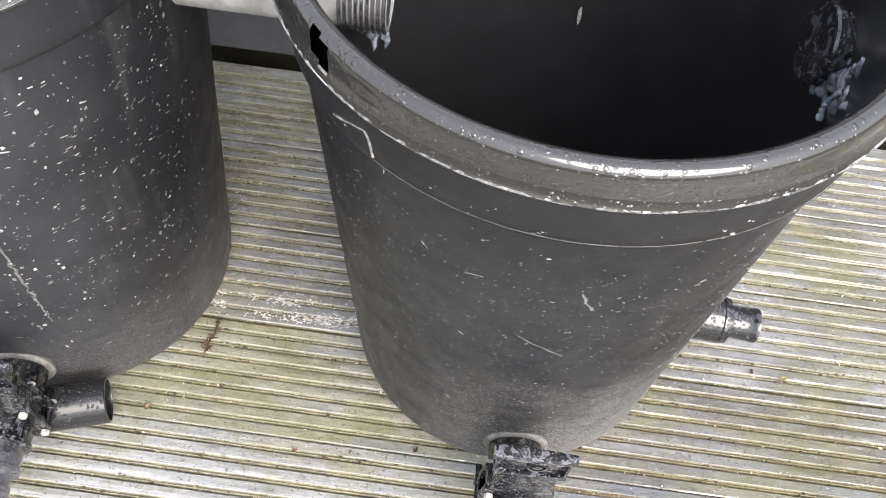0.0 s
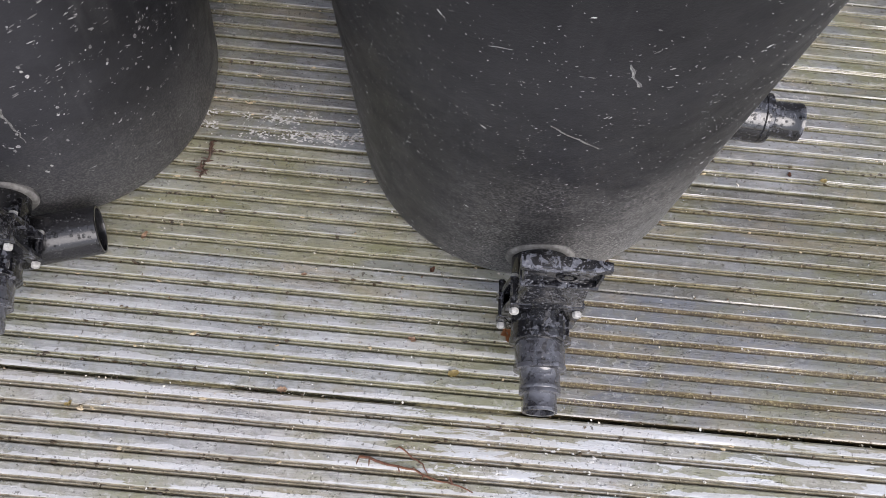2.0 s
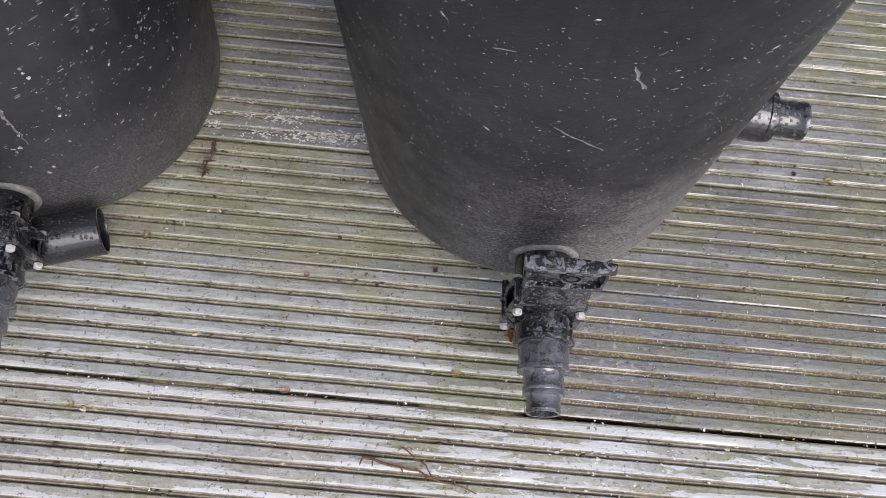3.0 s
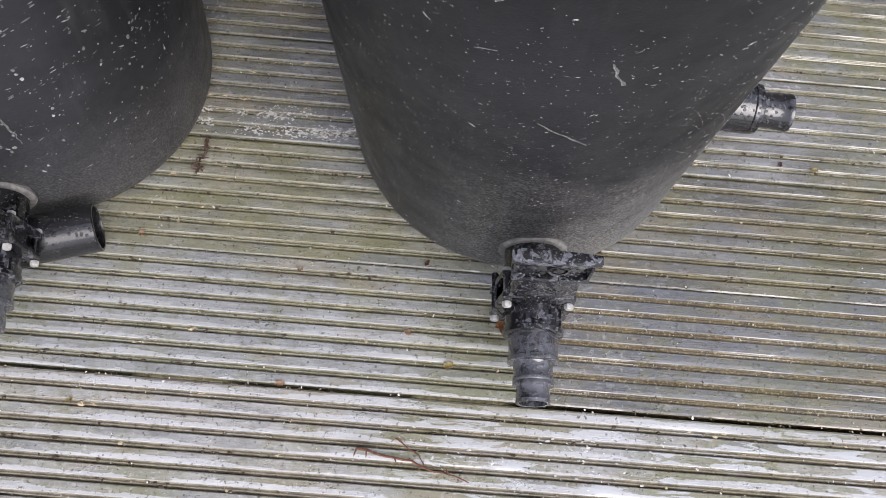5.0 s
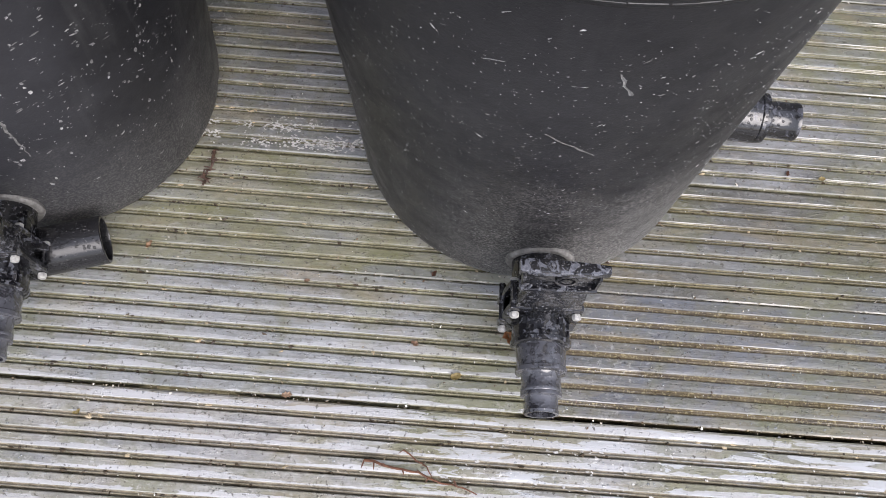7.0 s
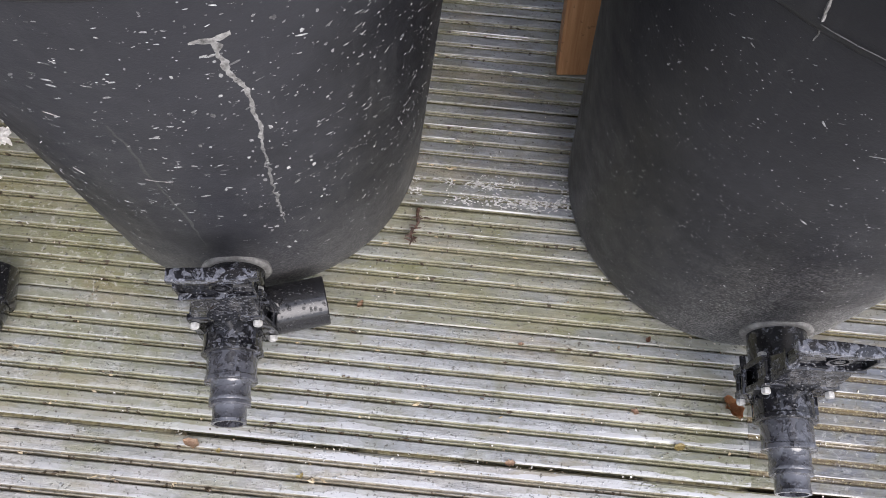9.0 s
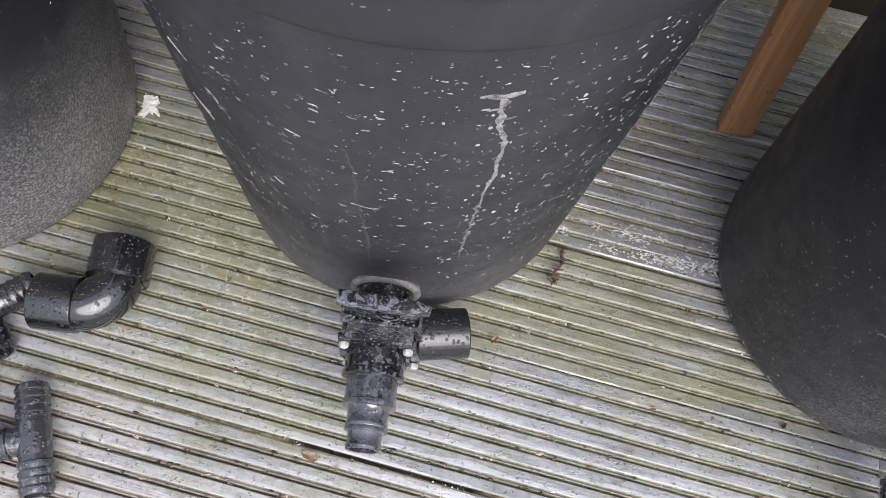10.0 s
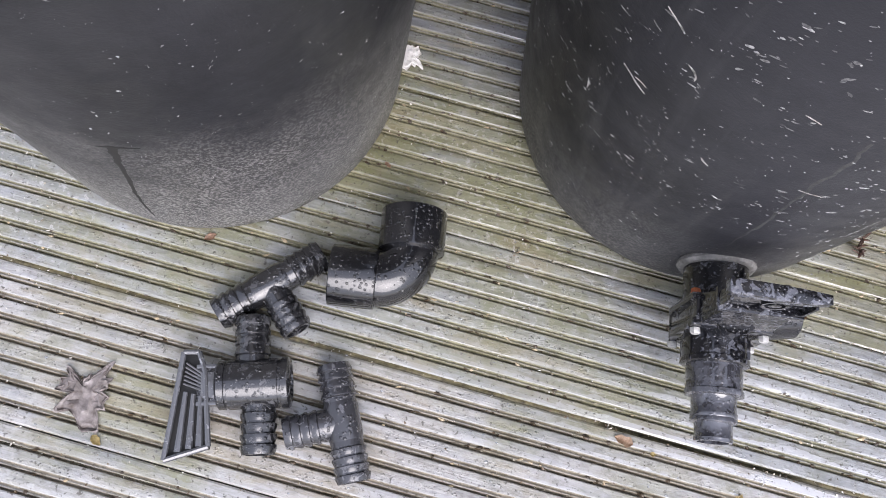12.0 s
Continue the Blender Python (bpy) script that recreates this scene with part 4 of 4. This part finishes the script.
for s in (1, -1):
    part("spigot", lathe(barbed(0.064, 0.0168, 4, 0.026), 32, m=along((0, 0, 0.0200), (0, s, 0.0200))), M_BARB, div, m=pose(-0.003 if s > 0 else 0.003, 0, 0))
part("stem", block((0.020, 0.036, 0.007), (-0.042, 0.000, 0.027), 0.002), M_BARB, div)
part("stem_panel", block((0.013, 0.024, 0.009), (-0.0415, 0.0, 0.0275), 0.0012), M_PADDLE, div)
part("stem_ridge", block((0.020, 0.004, 0.010), (-0.042, 0.017, 0.0275), 0.0012), M_PADDLE, div)
part("stem_ridge", block((0.020, 0.004, 0.010), (-0.042, -0.017, 0.0275), 0.0012), M_PADDLE, div)
mi = div.matrix_basis.inverted()
corner = [mi @ Vector((x, y, 0)) for x, y in ((-0.5555, -0.0425), (-0.5415, -0.0385), (-0.5295, -0.054), (-0.5035, -0.1205), (-0.5385, -0.1425))]
pts = [(c.x, c.y) for c in corner][::-1]
paddle = part("paddle", prism(pts, 0.004, 0.0008, m=pose(0, 0, 0.0235)), M_SLOT_SHADE, div, "grey tapered ribbed paddle")
bm = bmesh.new()
loop = [Vector((x, y, 0.0310)) for x, y in pts]
mid = sum(loop, Vector()) / len(loop)
inset = [p + (mid - p).normalized() * 0.0022 for p in loop]
for p, q in zip(inset, inset[1:] + inset[:1]):
    tube([p, q], 0.0027, 8, bm)
part("edge_ridge", bm, M_PADDLE, paddle)
top_l, top_r, low_r, low_l = (Vector((c.x, c.y, 0.0305)) for c in (corner[0], corner[2], corner[3], corner[4]))
for f in (0.30, 0.55, 0.78):
    a = top_l.lerp(top_r, f).lerp(low_l.lerp(low_r, f), 0.36)
    b = top_l.lerp(top_r, f).lerp(low_l.lerp(low_r, f), 0.94)
    part("rib", tube([a, b], [0.0022, 0.0036], 8), M_PADDLE, paddle)
for f in (0.09, 0.13, 0.17, 0.21, 0.25, 0.29):
    part("rib", tube([top_l.lerp(low_l, f).lerp(top_r.lerp(low_r, f), 0.2), top_l.lerp(low_l, f).lerp(top_r.lerp(low_r, f), 0.9)], 0.0011, 6), M_PADDLE, paddle)

# length of raw timber leaning on the far side between two tubs
up = (Vector((0.209, 0.592, 0.62)) - Vector((0.242, 0.511, 0.004))).normalized()
side = (Vector((1, 0.12, 0)) - up * up.dot(Vector((1, 0.12, 0)))).normalized()
PL = Matrix.Translation((0.246, 0.506, 0.0)) @ Matrix((side, up.cross(side), up)).transposed().to_4x4()
bm = block((0.042, 0.020, 0.64), (0, 0, 0.315), 0.0012)
for v in bm.verts:
    if v.co.z < 0.05:
        v.co.z = 0.004 - v.co.x * side.z - v.co.y * up.cross(side).z
solo("timber_batten", bm, M_TIMBER, "orange-brown sawn softwood batten standing on the deck", "batten", PL)


# ---- litter ----
def leaf(label, at, size, yaw, mat, seed, curl=0.3, name="leaf"):
    """A small curled leaf with thickness, lying on the deck."""
    rnd = random.Random(seed)
    size *= 0.72
    bm = bmesh.new()
    n, k = 8, 4
    rows = []
    for i in range(n + 1):
        u = i / n
        w = size * 0.30 * math.sin(math.pi * min(1, u * 0.97 + 0.03)) ** 0.8 * (1 + 0.35 * rnd.uniform(-1, 1))
        rows.append([bm.verts.new(((u - 0.5) * size, w * (j / k * 2 - 1), size * curl * ((j / k * 2 - 1) ** 2 * 0.4 + 0.10 * noise.noise((u * 5, j, seed))) + 0.0012 + size * 0.06 * curl * math.sin(u * 5 + seed))) for j in range(k + 1)])
    for a, b in zip(rows, rows[1:]):
        for j in range(k):
            bm.faces.new((a[j], a[j + 1], b[j + 1], b[j]))
    bmesh.ops.solidify(bm, geom=bm.faces[:], thickness=0.0005)
    return solo(name, bm, mat, label, "leaf", pose(at[0], at[1], 0.0, 0, 0, yaw))


leaf("small yellow leaf scrap on the deck", (0.374, 0.036), 0.018, 20, M_LEAF_Y, 1)
leaf("small brown leaf scrap on the deck", (0.327, 0.069), 0.013, -20, M_LEAF_B, 2)
leaf("tan brown crumpled leaf bit on the deck", (0.019, 0.160), 0.014, 60, M_LEAF_T, 3, 0.8)
leaf("pale tan wet leaf scrap on the deck joint", (-0.135, -0.010), 0.026, -10, M_LEAF_T, 4)
leaf("yellowish leaf bit on the deck", (-0.105, -0.015), 0.009, 10, M_LEAF_Y, 5)
leaf("yellow leaf bit on the deck", (-0.018, -0.033), 0.010, 10, M_LEAF_Y, 6)
leaf("reddish brown leaf scrap on the deck", (0.201, 0.132), 0.010, 10, M_LEAF_B, 7)
leaf("tan leaf bit in the deck joint", (0.197, 0.002), 0.016, 10, M_LEAF_T, 8)
leaf("orange brown dead leaf under the valve", (0.431, 0.083), 0.038, -55, M_LEAF_O, 9, 0.9)
leaf("yellow leaf bit on the deck", (-0.016, -0.031), 0.007, 70, M_LEAF_Y, 10)
leaf("tan leaf bit on the deck", (-0.611, -0.140), 0.018, -30, M_LEAF_Y, 11)
leaf("brown leaf bit on the deck", (-0.43, 0.20), 0.012, -30, M_LEAF_B, 12)
leaf("dark leaf bit on the deck", (0.342, 0.152), 0.012, 60, M_TWIG, 13)
leaf("dark leaf bit on the deck", (0.757, 0.316), 0.010, 80, M_TWIG, 14)
leaf("pale green leaf bit on the deck", (0.798, 0.312), 0.013, 10, M_LEAF_Y, 15)
leaf("brown leaf bit on the deck", (-0.578, 0.075), 0.018, 40, M_LEAF_B, 16)


def crumpled(name, label, category, at, size, mat, seed):
    """A shrivelled crust: a flattened lump with ragged lobes."""
    bm = bmesh.new()
    bmesh.ops.create_icosphere(bm, subdivisions=4, radius=1.0)
    for v in bm.verts:
        a = math.atan2(v.co.y, v.co.x)
        lobe = 0.8 + 0.7 * noise.noise((1.3 * math.cos(a), 1.3 * math.sin(a), seed)) + 0.75 * noise.noise((3.2 * math.cos(a), 3.2 * math.sin(a), seed))
        rough = noise.noise(v.co * 4 + Vector((seed, 0, 0)))
        v.co = Vector((v.co.x * lobe, v.co.y * lobe, v.co.z * 0.07 + 0.17 * rough + 0.07)) * size
        v.co.z = max(v.co.z, 0.0004)
    return solo(name, bm, mat, label, category, pose(*at, 0.0005), sharp=60)


crumpled("dead_leaf", "shrivelled grey-brown dead leaf on the deck", "leaf", (-0.638, -0.100), 0.030, M_LEAF_G, 3)
crumpled("white_scrap", "crumpled white scrap beside the tub", "scrap", (-0.440, 0.330), 0.014, M_WHITE, 6)


def twig(label, pts, r, seed, sprigs, mat=None):
    rnd = random.Random(seed)
    base = Vector((*pts[0], 0))
    bm = bmesh.new()
    line = []
    for (xa, ya), (xb, yb) in zip(pts, pts[1:]):
        for i in range(5):
            f = i / 5
            line.append(Vector((xa + (xb - xa) * f + rnd.uniform(-1, 1) * r, ya + (yb - ya) * f + rnd.uniform(-1, 1) * r, r + 0.001 + abs(rnd.gauss(0, r)))) - base)
    tube(line, [r * (1 - 0.6 * i / len(line)) for i in range(len(line))], 6, bm)
    for _ in range(sprigs):
        p = rnd.choice(line)
        a = rnd.uniform(0, 6.28)
        q = p + Vector((math.cos(a), math.sin(a), rnd.uniform(0, 0.25))) * rnd.uniform(0.003, 0.009)
        tube([p, p.lerp(q, 0.5) + Vector((0, 0, 0.001)), q], [r * 0.6, r * 0.5, r * 0.25], 5, bm)
    return solo("twig", bm, mat or M_TWIG, label, "twig", Matrix.Translation(base))


twig("dark brown knobbly twig on the deck", [(0.069, 0.284), (0.072, 0.266), (0.066, 0.250), (0.068, 0.238)], 0.0019, 2, 34, M_DARK_TWIG)
twig("thin reddish brown dry sprig on the deck", [(0.285, -0.060), (0.335, -0.066), (0.375, -0.078), (0.410, -0.085)], 0.0016, 5, 9)
twig("thin dark dry stem on the deck", [(0.325, -0.045), (0.350, -0.062), (0.362, -0.080)], 0.0010, 7, 3)

# crumbs and grit, caught on lands and most of all along grooves and joints
m = material("mixed_grit", rough=0.45)
n = Net(m)
isle = n.t.nodes.new("ShaderNodeNewGeometry").outputs["Random Per Island"]
r = n.t.nodes.new("ShaderNodeValToRGB")
stops = ((0.0, (0.05, 0.032, 0.02)), (0.3, (0.13, 0.085, 0.05)), (0.5, (0.30, 0.24, 0.15)), (0.7, (0.5, 0.46, 0.37)), (1.0, (0.72, 0.71, 0.67)))
while len(r.color_ramp.elements) < len(stops):
    r.color_ramp.elements.new(0.5)
for el, (p, c) in zip(r.color_ramp.elements, stops):
    el.position, el.color = p, (*c, 1)
n.wire(isle, r.inputs[0])
n.wire(r.outputs[0], n.b.inputs["Base Color"])
rnd = random.Random(21)
ico = bmesh.new()
bmesh.ops.create_icosphere(ico, subdivisions=1, radius=1.0)
ico_v = np.array([v.co[:] for v in ico.verts])
ico_f = np.array([[v.index for v in f.verts] for f in ico.faces])
ico.free()
verts, faces = [], []
for i in range(9500):
    x, row = rnd.uniform(-0.85, 1.1), rnd.randrange(-2, 5)
    z = 0.0
    q = rnd.random()
    if q < 0.68:
        y = row * PITCH + FIRST + rnd.randrange(7) * STEP + rnd.gauss(0, 0.0018)
        z = -0.0014
    elif q < 0.80:
        y = rnd.choice((0.0, PITCH, 2 * PITCH, -PITCH)) + rnd.gauss(0, 0.0025)
        z = -0.001
    else:
        y = row * PITCH + rnd.uniform(0, PITCH)
    if noise.noise((x * 4, y * 6, 3.0)) < rnd.uniform(-0.5, 0.2):
        continue
    s = rnd.uniform(0.0004, 0.0011) * (1.6 if rnd.random() < 0.06 else 1)
    e = np.array(Euler((rnd.random() * 0.6, rnd.random() * 0.6, rnd.random() * 6)).to_matrix())
    shape = ico_v * [[rnd.uniform(0.45, 1.35)] for _ in range(12)] * (s * rnd.uniform(1.0, 2.0), s, s * 0.6)
    faces.append(ico_f + 12 * len(verts))
    verts.append(shape @ e.T + (x, y, z + s * 0.4))
me = bpy.data.meshes.new("crumbs")
me.from_pydata(np.concatenate(verts).tolist(), [], np.concatenate(faces).tolist())
finish(me, m)
tagged(new("crumbs", me), "brown and tan crumbs and grit scattered on the deck", "grit", kind="stuff")

# pale flaking crust on one patch of the boards; in front of the joint, flakes stand for wet glare
verts, faces = [], []
for x0, x1, y0, y1, count in ((0.05, 0.28, 0.296, 0.340, 1700), (0.30, 0.62, -0.075, -0.020, 160)):
    for i in range(count):
        x, y = rnd.uniform(x0, x1), rnd.uniform(y0, y1)
        if noise.noise((x * 30, y * 60, 8.0)) < rnd.uniform(-0.3, 0.25):
            continue
        s = rnd.uniform(0.0005, 0.0014)
        e = np.array(Euler((0, 0, rnd.gauss(0, 0.4))).to_matrix())
        faces.append(ico_f + 12 * len(verts))
        verts.append((ico_v * [[rnd.uniform(0.4, 1.4)] for _ in range(12)] * (s * rnd.uniform(1.0, 2.6), s, s * 0.3)) @ e.T + (x, y, 0.0002))
me = bpy.data.meshes.new("pale_crust")
me.from_pydata(np.concatenate(verts).tolist(), [], np.concatenate(faces).tolist())
finish(me, M_CRUST)
tagged(new("pale_crust", me), "pale flaking crust and flakes standing for wet glare on the weathered boards", "crust", kind="stuff")


# beads of rain standing on the boards
m = material("rain_water", (0.75, 0.78, 0.80), 0.05, spec=0.6)
m.node_tree.nodes["Principled BSDF"].inputs["Transmission Weight"].default_value = 0.75
m.node_tree.nodes["Principled BSDF"].inputs["IOR"].default_value = 1.33
rnd = random.Random(63)
dome = [(math.cos(i * math.pi / 3) * r, math.sin(i * math.pi / 3) * r, z) for r, z in ((1.0, 0.0), (0.72, 0.55)) for i in range(6)] + [(0, 0, 0.8)]
cap = [(i, (i + 1) % 6, 6 + (i + 1) % 6, 6 + i) for i in range(6)] + [(6 + i, 6 + (i + 1) % 6, 12) for i in range(6)]
verts, faces = [], []
for i in range(5200):
    x, y = -0.7 + 1.75 * rnd.random() ** 0.7, rnd.uniform(-0.16, 0.62)
    if noise.noise((x * 9, y * 14, 6.0)) < rnd.uniform(-0.35, 0.35):
        continue
    inside = ((y % PITCH) - FIRST) / STEP % 1.0
    if not 0.22 < inside < 0.78:
        continue
    q, turn, base = rnd.uniform(0.0005, 0.0014), rnd.uniform(0.8, 1.6), len(verts)
    verts += [(x + a * q * turn, y + b * q, c * q * 0.55 - (0.002 if PITCH < y < 2 * PITCH else 0.0)) for a, b, c in dome]
    faces += [tuple(base + v for v in f) for f in cap]
me = bpy.data.meshes.new("rain_beads")
me.from_pydata(verts, [], faces)
tagged(new("rain_beads", finish(me, m, 80)), "small clear beads of rain on the boards", "rain", kind="stuff")


# ---- wet leaf crumbs that fill stretches of the deck's grooves ----
def groove_litter(name, label, mat, count, seed, tall):
    rnd = random.Random(seed)
    verts, faces = [], []
    while count:
        row, k = rnd.randint(-3, 3), rnd.randint(0, 6)
        x, y = rnd.uniform(-1.25, 1.05), row * PITCH + FIRST + k * STEP + rnd.gauss(0, 0.0016)
        drift = noise.noise((x * 3.1, y * 40.0, seed)) + 0.5 * noise.noise((x * 14.0, y * 90.0, seed)) + (0.12 if x < 0.2 else -0.12)
        if drift < 0.05 or (row == 0 and x > 0.44):
            continue
        count -= 1
        a, b, c = rnd.uniform(0.0010, 0.0048), rnd.uniform(0.0009, 0.0023), rnd.uniform(0.4, 1.0) * tall
        z, turn, i = -0.0018 - (0.002 if row == 1 else 0), rnd.uniform(-0.6, 0.6), len(verts)
        for dx, dy, dz in ((-a, 0, 0), (-0.3 * a, -b, -0.1 * c), (0.5 * a, -0.8 * b, 0.1 * c), (a, 0.1 * b, 0), (0.4 * a, b, 0), (-0.5 * a, 0.8 * b, 0), (-0.2 * a, 0.1 * b, c), (0.35 * a, -0.1 * b, 0.8 * c)):
            dx, dy = dx * rnd.uniform(0.7, 1.2), dy * rnd.uniform(0.7, 1.2)
            verts.append((x + dx * math.cos(turn) - dy * math.sin(turn), y + dx * math.sin(turn) + dy * math.cos(turn), z + dz))
        faces += [tuple(i + v for v in f) for f in ((0, 1, 6), (1, 2, 7, 6), (2, 3, 7), (3, 4, 7), (4, 5, 6, 7), (5, 0, 6))]
    me = bpy.data.meshes.new(name)
    me.from_pydata(verts, [], faces)
    ob = new(name, finish(me, mat, 60))
    tagged(ob, label, "leaf litter", kind="stuff")


groove_litter("groove_litter", "dark wet leaf crumbs lying in the deck grooves", M_LITTER, 1700, 51, 0.0030)
groove_litter("groove_grit", "pale tan seed crumbs lying in the deck grooves", M_CRUMB, 420, 87, 0.0026)
